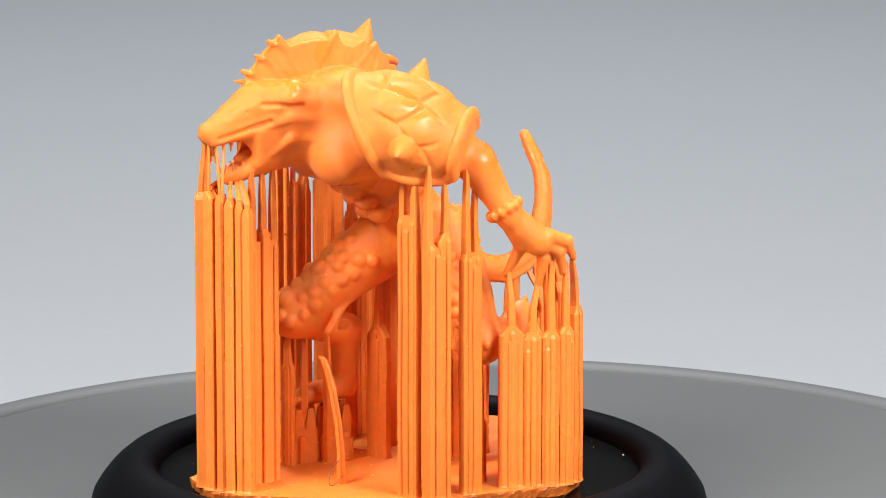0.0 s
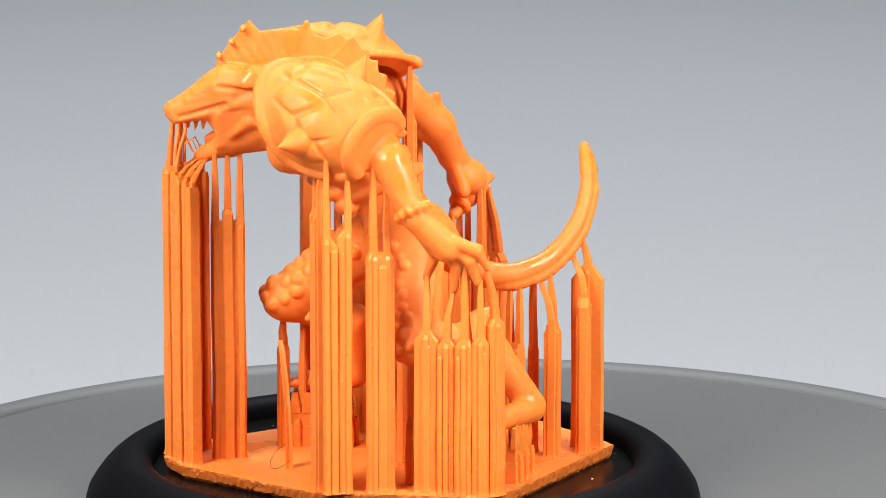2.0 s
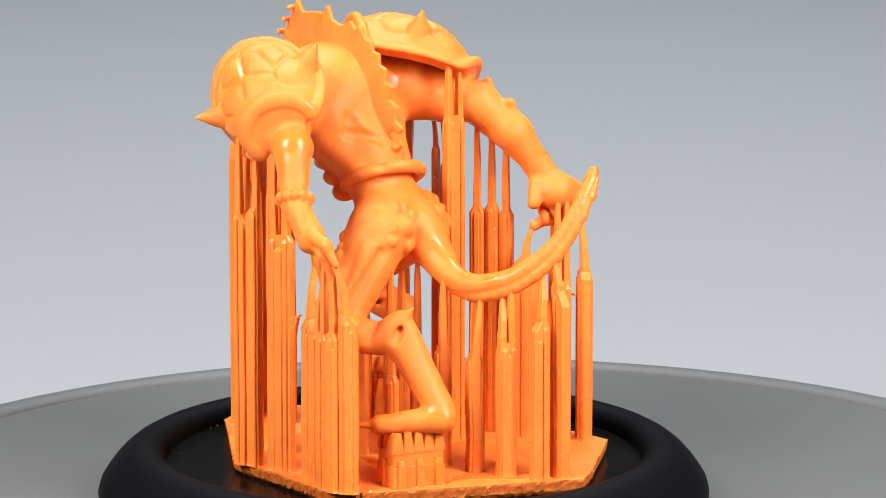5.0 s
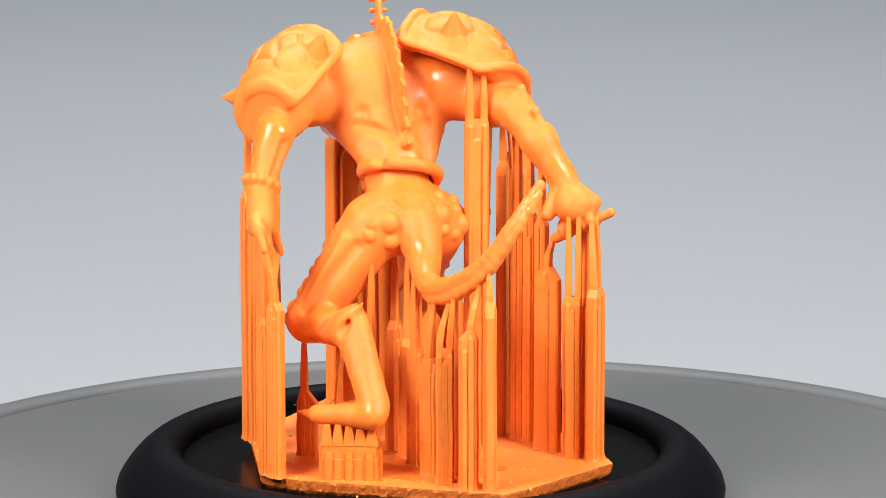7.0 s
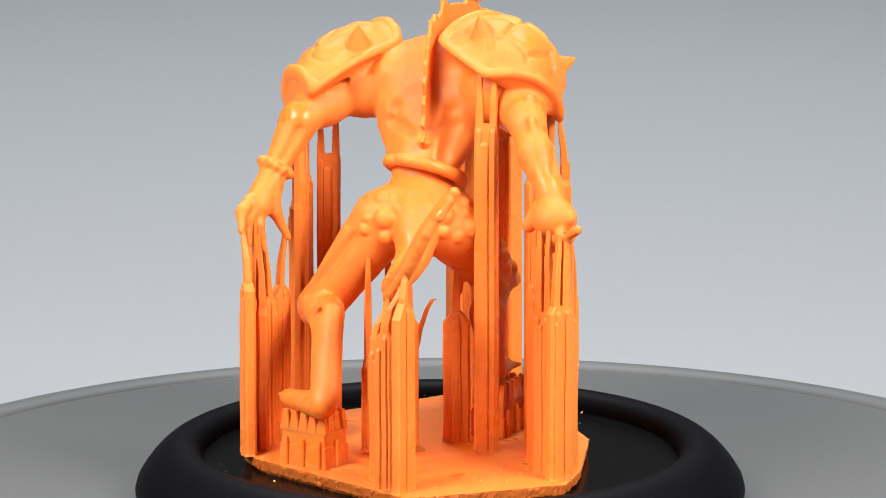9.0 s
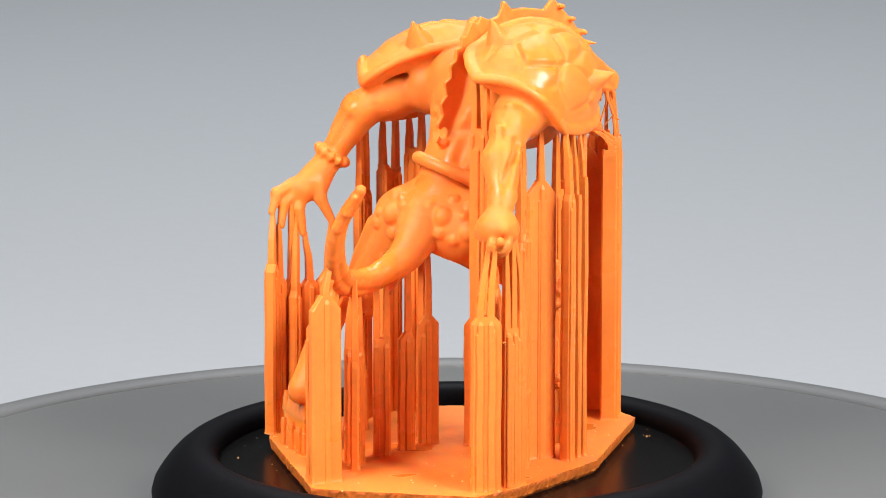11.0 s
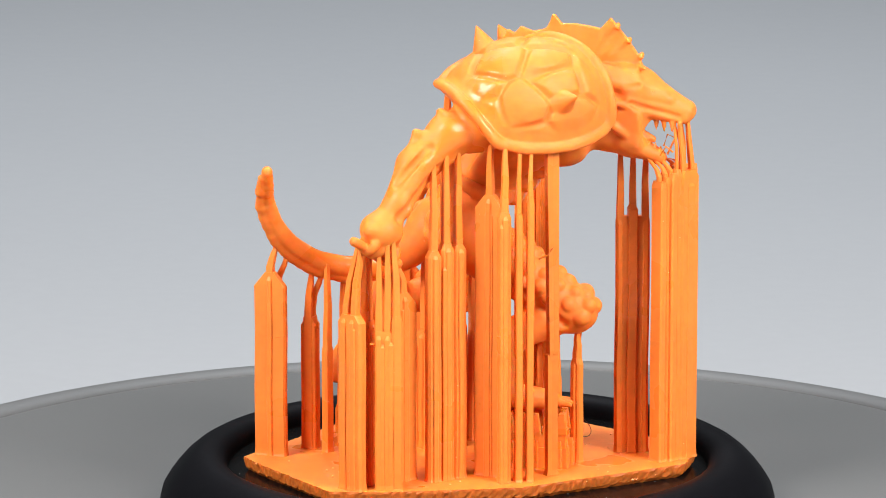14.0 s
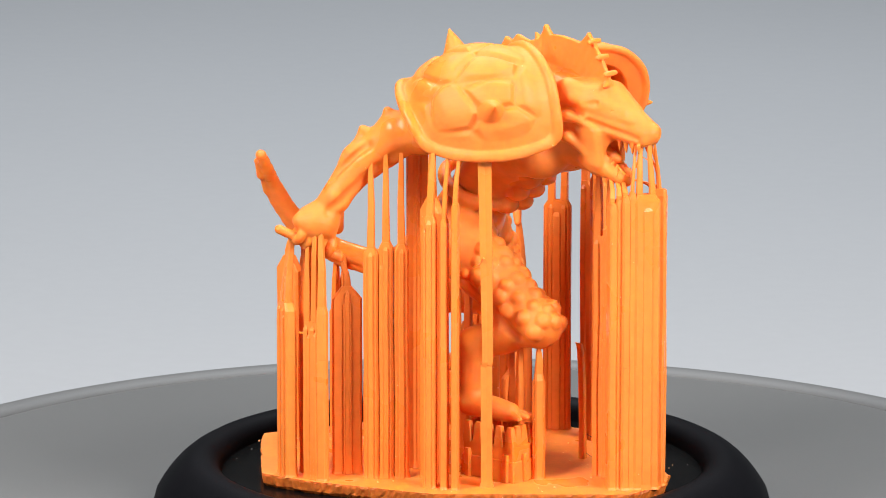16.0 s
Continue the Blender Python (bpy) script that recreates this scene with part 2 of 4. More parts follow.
    def fin(self, outline, y_of_x, half, k=0.2, rays=0.0):
        """A thin upright sheet with an outline in x and z."""
        pts = np.array(outline, float)
        lo = (pts[:, 0].min() - 1, -9, pts[:, 1].min() - 1)
        hi = (pts[:, 0].max() + 1, 3, pts[:, 1].max() + 1)

        def f(x, y, z):
            X, Z = np.broadcast_arrays(x[:, 0, :], z[0, :, :].reshape(1, -1))
            d = np.full(X.shape, 1e9)
            inside = np.zeros(X.shape, bool)
            for (ax, az), (bx, bz) in zip(pts, np.roll(pts, -1, 0)):
                ex, ez = bx - ax, bz - az
                t = np.clip(((X - ax) * ex + (Z - az) * ez) / (ex * ex + ez * ez), 0, 1)
                d = np.minimum(d, np.hypot(X - ax - t * ex, Z - az - t * ez))
                cross = ((az > Z) != (bz > Z)) & (X < ex * (Z - az) / (ez + 1e-12) + ax)
                inside ^= cross
            d = np.where(inside, -d, d).astype(np.float32)
            ray = rays * np.cos(np.arctan2(Z - 44, X + 16) * 70)
            yy = np.interp(X, *y_of_x)
            side = np.abs(y - yy[:, None, :]) - half - ray[:, None, :] - 0.05 * np.clip(-d[:, None, :], 0, 8)
            return np.maximum(d[:, None, :], side).astype(np.float32)
        self.add(lo, hi, f, k)

    def mesh(self, name):
        """The zero surface, as quads (surface nets)."""
        d, n = self.d, self.n
        s = d < 0
        c = [s[i:n[0] - 1 + i, j:n[1] - 1 + j, l:n[2] - 1 + l] for i in (0, 1) for j in (0, 1) for l in (0, 1)]
        tot = sum(q.astype(np.int8) for q in c)
        cell = np.argwhere((tot > 0) & (tot < 8))
        ident = np.full(n - 1, -1, np.int64)
        ident[cell[:, 0], cell[:, 1], cell[:, 2]] = np.arange(len(cell))
        acc, cnt = np.zeros((len(cell), 3)), np.zeros(len(cell))
        corner = [(i, j, l) for i in (0, 1) for j in (0, 1) for l in (0, 1)]
        val = {q: d[cell[:, 0] + q[0], cell[:, 1] + q[1], cell[:, 2] + q[2]].astype(float) for q in corner}
        for a in corner:
            for axis in range(3):
                if a[axis]:
                    continue
                b = tuple(1 if q == axis else a[q] for q in range(3))
                va, vb = val[a], val[b]
                hit = (va < 0) != (vb < 0)
                t = np.where(hit, va / np.where(hit, va - vb, 1), 0)
                for q in range(3):
                    acc[:, q] += hit * (a[q] + (t if q == axis else 0))
                cnt += hit
        verts = (cell + acc / cnt[:, None]) * self.h + self.lo
        quads = []
        for axis in range(3):
            u, v = [q for q in range(3) if q != axis]
            step = np.eye(3, dtype=int)
            sl0 = [slice(1, -1)] * 3
            sl1 = list(sl0)
            sl0[axis], sl1[axis] = slice(0, -1), slice(1, None)
            a, b = s[tuple(sl0)], s[tuple(sl1)]
            e = np.argwhere(a != b) + np.array([0 if q == axis else 1 for q in range(3)])
            flip = s[e[:, 0], e[:, 1], e[:, 2]]
            ids = []
            for du, dv in ((0, 0), (1, 0), (1, 1), (0, 1)):
                o = e - step[u] * du - step[v] * dv
                ids.append(ident[o[:, 0], o[:, 1], o[:, 2]])
            q = np.stack(ids, 1)
            if axis == 1:
                flip = ~flip
            q[~flip] = q[~flip][:, ::-1]
            quads.append(q)
        quads = np.concatenate(quads)
        quads = quads[(quads >= 0).all(1)]
        me = bpy.data.meshes.new(name)
        me.from_pydata((verts * MM).tolist(), [], quads.tolist())
        me.update()
        return me


def lerp(a, b, t):
    return tuple(p + (q - p) * t for p, q in zip(a, b))


def scales(f, a, b, reach, facing, count, rng, size=(0.7, 1.2), spread=1.3):
    """Rounded scales on the skin of a limb from a to b, on the side that faces the given way."""
    a, b = Vector(a), Vector(b)
    axis = (b - a).normalized()
    side = (Vector(facing) - axis * axis.dot(Vector(facing))).normalized()
    other = axis.cross(side)
    spots = []
    for i in range(count):
        t, ang = rng.random(), rng.uniform(-spread, spread)
        out = side * math.cos(ang) + other * math.sin(ang)
        mid = a.lerp(b, t)
        spots.append((f.surface(mid + out * reach, mid), np.array(out), rng.uniform(*size)))
    kept = []
    for p, out, q in spots:
        if all(np.linalg.norm(p - p2) > (q + q2) * 0.7 for p2, q2 in kept):
            kept.append((p, q))
            f.ball(p - out * q * 0.52, q, 0.05)


VOXEL = 0.17
FIGURE_SPOTS = []
FIGURE = []


def build_monster():
    f = Field((-38, -28, 3), (25, 27, 62.5), VOXEL)
    rng = random.Random(4)
    # pelvis, waist, chest
    f.ball((-3.4, -3.2, 31.6), (5.2, 6.0, 4.8), 1)
    f.limb((-5.2, -3.2, 35), (-9.8, -3.9, 41), 4.2, 4.8, 2)
    f.ball((-14.6, -4.1, 45.6), (7.4, 8.8, 6.6), 2.5, (0, 35, 0))
    f.ball((-15.0, -4.2, 50.6), (6.2, 8.6, 3.9), 2.0, (0, 20, 0))
    f.ball((-18.6, -0.4, 43.4), (3.3, 4.2, 3.4), 1.6)
    f.ball((-18.4, -8.2, 43.4), (3.3, 4.2, 3.4), 1.6)
    for i in range(3):
        for sy in (-1.7, 1.7):
            f.ball((-14.8 + i * 1.9, -4.3 + sy, 39.0 - i * 1.9), (1.7, 1.7, 1.3), 0.5)
    # shoulder blades and back
    for sy in (-1, 1):
        f.ball((-11.4, -3.8 + 4.2 * sy, 46.4), (2.8, 3.2, 4.6), 2.2, (0, -35, 0))
        f.ball((-12.6, -3.9 + 6.4 * sy, 50.0), (3.2, 3.0, 3.0), 2.0)
        f.limb((-5.6, -3.2 + 1.7 * sy, 39.6), (-8.4, -3.5 + 2.0 * sy, 44.0), 1.4, 1.5, 1.6)
        f.limb((-7.0, -3.2 + 4.0 * sy, 39.4), (-10.4, -3.6 + 5.6 * sy, 42.6), 1.4, 1.8, 1.6)
    f.hoop((-6.3, -3.0, 37.6), (-0.42, 0.12, 0.9), 5.15, 5.15, 0.9)
    # neck and head
    f.limb((-15, -4, 49.8), (-22.5, -2.9, 49.2), 4.9, 4.4, 2)
    f.limb((-22, -2.7, 49.2), (-27.6, -2.6, 50.0), 4.4, 3.4, 1.5)
    f.limb((-26.8, -2.6, 50.4), (-34.5, -2.6, 47.5), 3.6, 1.55, 1.2)
    f.limb((-29.5, -4.5, 48.0), (-34.3, -3.5, 46.6), 1.3, 0.8, 0.6)
    f.limb((-29.5, -0.7, 48.0), (-34.3, -1.7, 46.6), 1.3, 0.8, 0.6)
    f.path([(-20.0, -6.2, 52.0), (-23.6, -6.0, 52.9), (-27.6, -4.9, 52.4)], [0.8, 1.1, 0.6], 1.4)
    f.path([(-20.0, 1.0, 52.0), (-23.6, 0.8, 52.9), (-27.6, -0.3, 52.4)], [0.8, 1.1, 0.6], 1.4)
    f.limb((-22.5, -2.4, 46), (-27.0, -2.1, 43.6), 4.1, 2.5, 1.4)
    f.ball((-26.6, -2.4, 46.4), (3.6, 3.5, 3.0), 1.0)
    for sy in (-1, 1):
        f.limb((-26.5, -2.1 + 1.9 * sy, 43.4), (-31.0, -1.8 + 0.8 * sy, 41.3), 1.3, 0.9, 0.8)
        # cheek cords, lip folds and brow
        for k in range(4):
            f.limb((-25.6 - 0.9 * k, -2.3 + 3.3 * sy, 47.6), (-27.0 - 0.5 * k, -2.1 + 2.6 * sy, 43.8 - 0.2 * k), 0.42, 0.35, 0.9)
        f.limb((-27.0, -2.5 + 3.5 * sy, 49.4), (-34.2, -2.6 + 1.0 * sy, 47.7), 0.55, 0.35, 0.7)
        f.limb((-26.4, -2.5 + 3.7 * sy, 50.9), (-32.6, -2.6 + 1.7 * sy, 49.2), 0.45, 0.3, 0.7)
        f.path([(-21.0, -2.6 + 4.6 * sy, 51.2), (-24.6, -2.6 + 4.0 * sy, 51.9), (-28.6, -2.6 + 2.7 * sy, 51.2), (-31.6, -2.6 + 1.7 * sy, 50.2)], [0.7, 0.75, 0.6, 0.35], 0.8)
        f.path([(-20.6, -2.6 + 5.0 * sy, 49.0), (-24.4, -2.4 + 4.4 * sy, 49.4), (-27.4, -2.4 + 3.5 * sy, 48.4)], [0.5, 0.6, 0.4], 0.6)
        f.path([(-20.6, -2.6 + 4.6 * sy, 46.4), (-24.2, -2.3 + 4.2 * sy, 46.6), (-26.6, -2.2 + 3.2 * sy, 44.6)], [0.5, 0.6, 0.4], 0.6)
        f.ball((-29.6, -2.6 + 2.55 * sy, 50.2), (0.9, 0.4, 0.3), 0.1, (0, 18, 0), cut=True)
        f.ball((-34.9, -2.6 + 0.8 * sy, 47.6), (0.4, 0.4, 0.3), 0.1, cut=True)
    f.limb((-27.0, -2.0, 42.8), (-31.2, -1.8, 41.0), 1.5, 0.8, 0.8)
    f.ball((-31.4, -2.2, 44.3), (2.9, 2.2, 1.7), 0.5, (0, -30, 0), cut=True)
    f.ball((-29.2, -2.2, 45.0), (1.8, 1.7, 1.4), 0.4, cut=True)
    f.limb((-27.6, -2.0, 44.6), (-30.2, -2.0, 43.6), 0.9, 0.5, 0.3)
    for i in range(4):
        for sy, jy in ((-3.6, -2.9), (-1.2, -0.8)):
            f.limb((-30.6 - i * 1.1, sy + i * 0.1, 46.4 - i * 0.15), (-30.7 - i * 1.1, sy + i * 0.1, 45.0 - i * 0.1), 0.33, 0.1, 0.1)
            f.limb((-28.9 - i * 0.7, jy, 42.6 - i * 0.35), (-29.2 - i * 0.7, jy, 43.9 - i * 0.4), 0.36, 0.1, 0.1)
    # crest
    outline = [(-28.9, 53.4), (-28.4, 54.8), (-26.8, 57.2), (-24.3, 60.0), (-22.9, 58.5), (-21.0, 58.8), (-19.4, 59.1), (-17.6, 59.0), (-16.4, 60.2),
               (-15.4, 58.3), (-14.0, 57.8), (-12.0, 58.6), (-11.2, 57.6), (-10.2, 58.0), (-9.0, 56.2), (-8.2, 56.2), (-7.9, 54.8), (-6.9, 54.6), (-6.9, 53.0), (-5.7, 52.6), (-5.9, 50.8), (-4.6, 50.2), (-5.0, 48.4),
               (-3.7, 47.4), (-4.2, 45.8), (-3.0, 44.6), (-3.7, 43.6), (-2.7, 42.2), (-6.0, 41.0), (-11.5, 45.0), (-16, 50), (-22, 51.5)]
    f.fin(outline, ([-29, -24, -16, -10, -3], [-1.6, -3.0, -4.1, -3.6, -2.3]), 0.3, 0.3, rays=0.02)
    f.limb((-19.6, -3.6, 54.6), (-16.5, -4.1, 59.8), 0.55, 0.35, 0.3)
    f.limb((-14.2, -3.9, 54.2), (-10.3, -3.6, 57.7), 0.5, 0.3, 0.3)
    for t in (0.12, 0.5, 0.86):
        p = lerp((-28.9, -1.7, 54.4), (-24.4, -3.0, 59.6), t)
        f.limb((p[0] - 0.2, p[1] - 1.1, p[2]), (p[0] - 0.2, p[1] + 1.1, p[2]), 0.33, 0.33, 0.1)
    f.limb((-28.2, -1.8, 53.6), (-29.3, 0.8, 53.6), 0.6, 0.1, 0.2)
    f.ball((-4.4, -2.4, 42.0), 0.85, 0.3)
    # shoulder plates
    golden = []
    for i in range(44):
        h = 1 - 2 * (i + 0.5) / 44
        r = math.sqrt(1 - h * h)
        golden.append((r * math.cos(2.39996 * i) + rng.uniform(-.17, .17), r * math.sin(2.39996 * i) + rng.uniform(-.17, .17), h + rng.uniform(-.12, .12)))
    f.shell((-13.0, -17.1, 48.88), (0.1, -0.6, 0.8), (-1, 0.4, 0.4), (10.7, 7.2, 6.3),
            (((-13.8, -8.5, 54.8), (0.195, 0.707, -0.68), 0.5), ((-19.2, -16.4, 50.5), (-0.68, 0.62, -0.38), 0.7), ((-7.2, -22.8, 45.6), (0.72, -0.66, -0.2), 0.6)),
            golden, 0.34)
    f.shell((-13.2, 4.4, 48.25), (-0.2, 0.55, 0.8), (-1, -0.3, 0.3), (12.3, 9.4, 10.3),
            (((-10.0, -2.0, 54.9), (0.256, -0.488, -0.836), 0.5), ((-23.7, 4.0, 49.3), (-0.49, -0.87, 0.06), 0.7), ((-3.2, 9.8, 51.1), (0.735, 0.37, -0.567), 1.0)),
            golden, 0.5)
    # deltoids under the plates
    f.ball((-13.2, -14.4, 47.6), (5.0, 3.8, 4.4), 1.5)
    f.ball((-13.2, 5.0, 48.6), (6.0, 4.2, 5.0), 1.5)
    f.ball((-8.6, 10.6, 48.4), (3.6, 3.6, 3.6), 1.0)
    for mid, tip in (((-11.6, -14.8, 50.0), (-8.0, -13.5, 56.9)), ((-13.0, -18.6, 47.4), (-18.6, -25.6, 46.8)), ((-10.6, 5.2, 50.0), (-6.9, 4.7, 59.5)), ((-15.6, 8.0, 49.0), (-21.0, 13.6, 51.9))):
        foot = f.surface(tip, mid)
        f.limb(lerp(foot, tip, -0.2), lerp(foot, tip, 1.12), 2.1, 0.08, 0.1)
    # creature's left arm
    sh, el, wr, kn = (-12.5, -16.0, 47.5), (-4.4, -20.7, 44.2), (-0.9, -23.3, 37.2), (3.4, -24.0, 33.2)
    f.limb(sh, lerp(sh, el, 0.55), 3.4, 2.8, 1.0)
    f.limb(lerp(sh, el, 0.5), el, 3.0, 2.3, 1.2)
    f.limb(el, wr, 2.5, 1.6, 1.0)
    f.limb(lerp(el, wr, 0.1), lerp(el, wr, 0.7), 2.5, 1.5, 1.0)
    f.limb(lerp(sh, el, 0.75), (-2.7, -21.0, 45.4), 1.5, 0.45, 0.5)
    f.limb((-2.9, -20.9, 45.2), lerp(el, wr, 0.55), 0.55, 0.9, 0.5)
    f.hoop(lerp(el, wr, 0.92), Vector(wr) - Vector(el), 2.1, 2.1, 0.6, 0.15, lumps=12, lump=0.14)
    f.limb(wr, kn, 1.7, 2.0, 1.0)
    f.limb(wr, (1.6, -22.6, 32.8), 1.4, 1.2, 0.8)
    for tip, off in (((0.4, -20.8, 28.4), (-1.6, 1.4, 1.0)), ((4.2, -22.8, 27.2), (0.2, 0.5, -0.4)), ((7.3, -23.9, 28.6), (0.7, -0.2, -0.1)), ((8.6, -24.3, 30.6), (1.1, -0.7, 0.7))):
        base = tuple(p + q for p, q in zip(kn, off))
        mid = lerp(base, tip, 0.5)
        mid = (mid[0] + 0.7, mid[1] - 0.3, mid[2] + 0.7)
        f.path([base, mid, tip], [1.0, 0.85, 0.5], 0.4)
    # right arm, fist and bar
    sh, el, mid, wr, fi = (-10.5, 7.6, 47.6), (-3.8, 12.4, 46.4), (0.2, 15.2, 42.5), (2.2, 17.9, 37.8), (4.3, 19.3, 34.4)
    f.limb(sh, lerp(sh, el, 0.55), 4.0, 3.2, 1.0)
    f.limb(lerp(sh, el, 0.5), el, 3.3, 2.7, 1.2)
    f.limb(el, mid, 2.5, 2.3, 1.2)
    f.limb(mid, wr, 2.6, 1.9, 1.0)
    f.limb((-5.0, 12.4, 44.4), (0.6, 15.4, 39.6), 1.2, 0.8, 0.5)
    for ridge in (((-5.6, 12.0, 47.6), (-3.0, 13.3, 49.4), (-2.4, 13.6, 46.6)), ((-2.4, 13.8, 45.6), (0.2, 14.6, 46.8), (1.4, 16.2, 41.4))):
        f.path(ridge, [1.3, 0.45, 1.0], 0.5)
    f.limb(wr, fi, 1.7, 2.0, 1.0)
    f.ball(fi, (2.9, 3.1, 2.6), 0.8)
    for t in (0.18, 0.36, 0.54, 0.70):
        q = lerp((2.8, 17.2, 29.6), (7.4, 23.4, 33.6), t)
        f.hoop((q[0] - 0.3, q[1] - 0.1, q[2] + 0.5), (4.8, 6.6, 4.0), 0.85, 1.1, 0.7, 0.25)
        f.limb(fi, (q[0] - 0.6, q[1] + 0.2, q[2] + 2.4), 1.5, 0.95, 0.6)
    f.limb(wr, (4.0, 15.6, 33.1), 1.1, 1.0, 0.5)
    f.limb((2.5, 17.0, 29.5), (7.4, 23.6, 33.7), 0.75, 0.6, 0.15)
    # creature's left leg
    hip, knee = (-2.0, -7.6, 31), (-1.2, -16.6, 18.6)
    f.limb(hip, knee, 4.5, 3.0, 2.0)
    f.limb(knee, (6.8, -12.8, 18.4), 2.9, 2.1, 1.2)
    f.limb((6.6, -12.4, 19.6), (14.0, -10.4, 9.0), 2.2, 1.8, 1.0)
    f.limb((7.4, -11.6, 21.0), (13.4, -9.8, 9.6), 1.5, 1.7, 0.8)
    f.limb((6.8, -12.4, 20.0), (9.0, -11.0, 22.8), 1.6, 0.15, 0.6)
    f.limb((14.2, -10.6, 8.4), (9.2, -17.2, 7.8), 1.9, 1.3, 0.8)
    for s in (-1, 0, 1):
        f.limb((9.8, -16.0, 7.9), (8.3 + s * 1.2, -18.6 + s * 0.8, 7.7), 0.9, 0.35, 0.3)
    scales(f, lerp(hip, knee, 0.15), lerp(hip, knee, 1.1), 8, (-0.95, -0.35, 0), 420, rng, (0.8, 1.25), 1.0)
    for k in range(4):
        f.limb((1.2 - 0.2 * k, -9.2 - 0.9 * k, 28.6 + k * 0.5), (0.8, -15.0 - 0.6 * k, 19.6 + 0.8 * k), 0.8, 0.5, 0.6)
    # right leg
    hip, knee = (-5.0, 1.2, 30.5), (-20.0, 2.2, 20.6)
    f.limb(hip, knee, 4.8, 3.0, 2.0)
    f.limb(knee, (-11.0, 4.4, 17.0), 2.9, 2.2, 1.4)
    f.limb((-11.0, 4.4, 17.0), (-10.8, 5.2, 9.6), 2.4, 1.8, 1.0)
    f.limb((-10.8, 5.2, 9.2), (-17.0, 4.6, 8.4), 1.9, 1.4, 0.8)
    for s in (-1, 0, 1):
        f.limb((-16.2, 4.6, 8.4), (-19.8, 4.5 + s * 1.6, 8.1), 0.95, 0.35, 0.3)
    scales(f, lerp(hip, knee, 0.3), lerp(hip, knee, 1.12), 8, (-0.5, 0.1, 0.9), 520, rng, (1.0, 1.5), 1.6)
    for k in range(3):
        f.limb(lerp(hip, (-18.0, 3.4, 18.4), 0.2 + 0.05 * k), (-18.6 + k, 4.6 - 3.2 * k, 18.6), 0.9, 0.5, 0.7)
    # scaly seat
    spots = []
    for i in range(170):
        a, h = rng.uniform(-0.9, 1.7), rng.uniform(-0.25, 0.75)
        out = np.array((math.cos(a) * math.cos(h), math.sin(a) * math.cos(h), math.sin(h)))
        mid = np.array((-3.4, -3.2, 31.0))
        p, q = f.surface(mid + out * 11, mid), rng.choice((0.8, 1.0, 1.3, 1.6))
        if p[2] < 36 and all(np.linalg.norm(p - p2) > (q + q2) * 0.86 for p2, q2 in spots):
            spots.append((p, q))
            f.ball(p - out * q * 0.6, q, 0.2)
    # grooves between muscles
    for a, b2 in (((3.4, -7.0, 28.5), (2.4, -14.6, 18.6)), ((2.0, -10.6, 29.2), (1.0, -17.4, 20.6)), ((4.0, -4.6, 26.8), (3.4, -11.0, 19.0))):
        p, q = f.surface(lerp(a, (9.0, a[1] - 3, a[2]), 1.0), a), f.surface(lerp(b2, (9.0, b2[1] - 3, b2[2]), 1.0), b2)
        f.limb(p, q, 0.45, 0.35, 1.2, cut=True)
    for y in (-6.6, 0.2):
        f.limb(f.surface((4, y, 40.0), (-10, y, 40.0)), f.surface((0, y * 1.2, 46.0), (-14, y * 1.2, 46.0)), 0.4, 0.5, 1.4, cut=True)
    for y, y2 in ((-8.4, -4.6), (1.0, -2.8)):
        f.limb(f.surface((0, y, 44.2), (-14, y, 44.2)), f.surface((0, y2, 43.2), (-14, y2, 43.2)), 0.4, 0.4, 1.2, cut=True)
    for a, b2, out in (((-3.0, -21.2, 42.6), (-1.4, -22.8, 38.8), (3, 3, 1)), ((-2.6, 14.4, 44.2), (1.4, 16.8, 39.6), (2, 4, 2)), ((-3.2, 13.4, 43.6), (0.8, 16.0, 39.2), (1, 4, -3)), ((-19.2, 3.4, 18.0), (-10.0, 3.0, 23.4), (-2, -1, -5)), ((-18.8, 5.0, 19.4), (-9.6, 5.0, 26.0), (0, 5, -2))):
        o = Vector(out)
        f.limb(f.surface(Vector(a) + o, a), f.surface(Vector(b2) + o, b2), 0.4, 0.35, 0.9, cut=True)
    # the lip line and a fold behind the nose, on both sides
    for a, b2 in (((-27.4, -5.8, 49.0), (-33.8, -4.2, 46.9)), ((-23.1, -6.8, 51.0), (-28.4, -5.8, 51.4))):
        for sy in (-1, 1):
            p, q = [(v[0], -2.6 - sy * (v[1] + 2.6), v[2]) for v in (a, b2)]
            f.limb(f.surface((p[0], p[1] + 4 * sy, p[2]), (p[0], -2.6, p[2])), f.surface((q[0], q[1] + 4 * sy, q[2]), (q[0], -2.6, q[2])), 0.3, 0.22, 0.5, cut=True)
    # tail
    f.path([(-0.5, -2.0, 31.5), (3.0, -1.4, 27.6), (7.0, -1.8, 25.4), (11.3, -1.4, 25.0), (16.0, 0.9, 26.6), (19.6, 4.2, 30.2), (21.3, 7.2, 35.2), (20.8, 10.9, 40.4)],
           [3.4, 2.3, 1.7, 1.4, 1.25, 1.1, 0.95, 0.75], 0.4, steps=5)
    spine = [(7.0, -2.0, 24.2), (11.5, -1.6, 23.7), (16.5, 0.7, 25.3), (20.4, 4.2, 29.3), (22.1, 7.3, 34.6), (21.6, 10.6, 39.4)]
    f.path(spine, [0.9, 0.95, 0.9, 0.8, 0.7, 0.4], 0.25, steps=4)
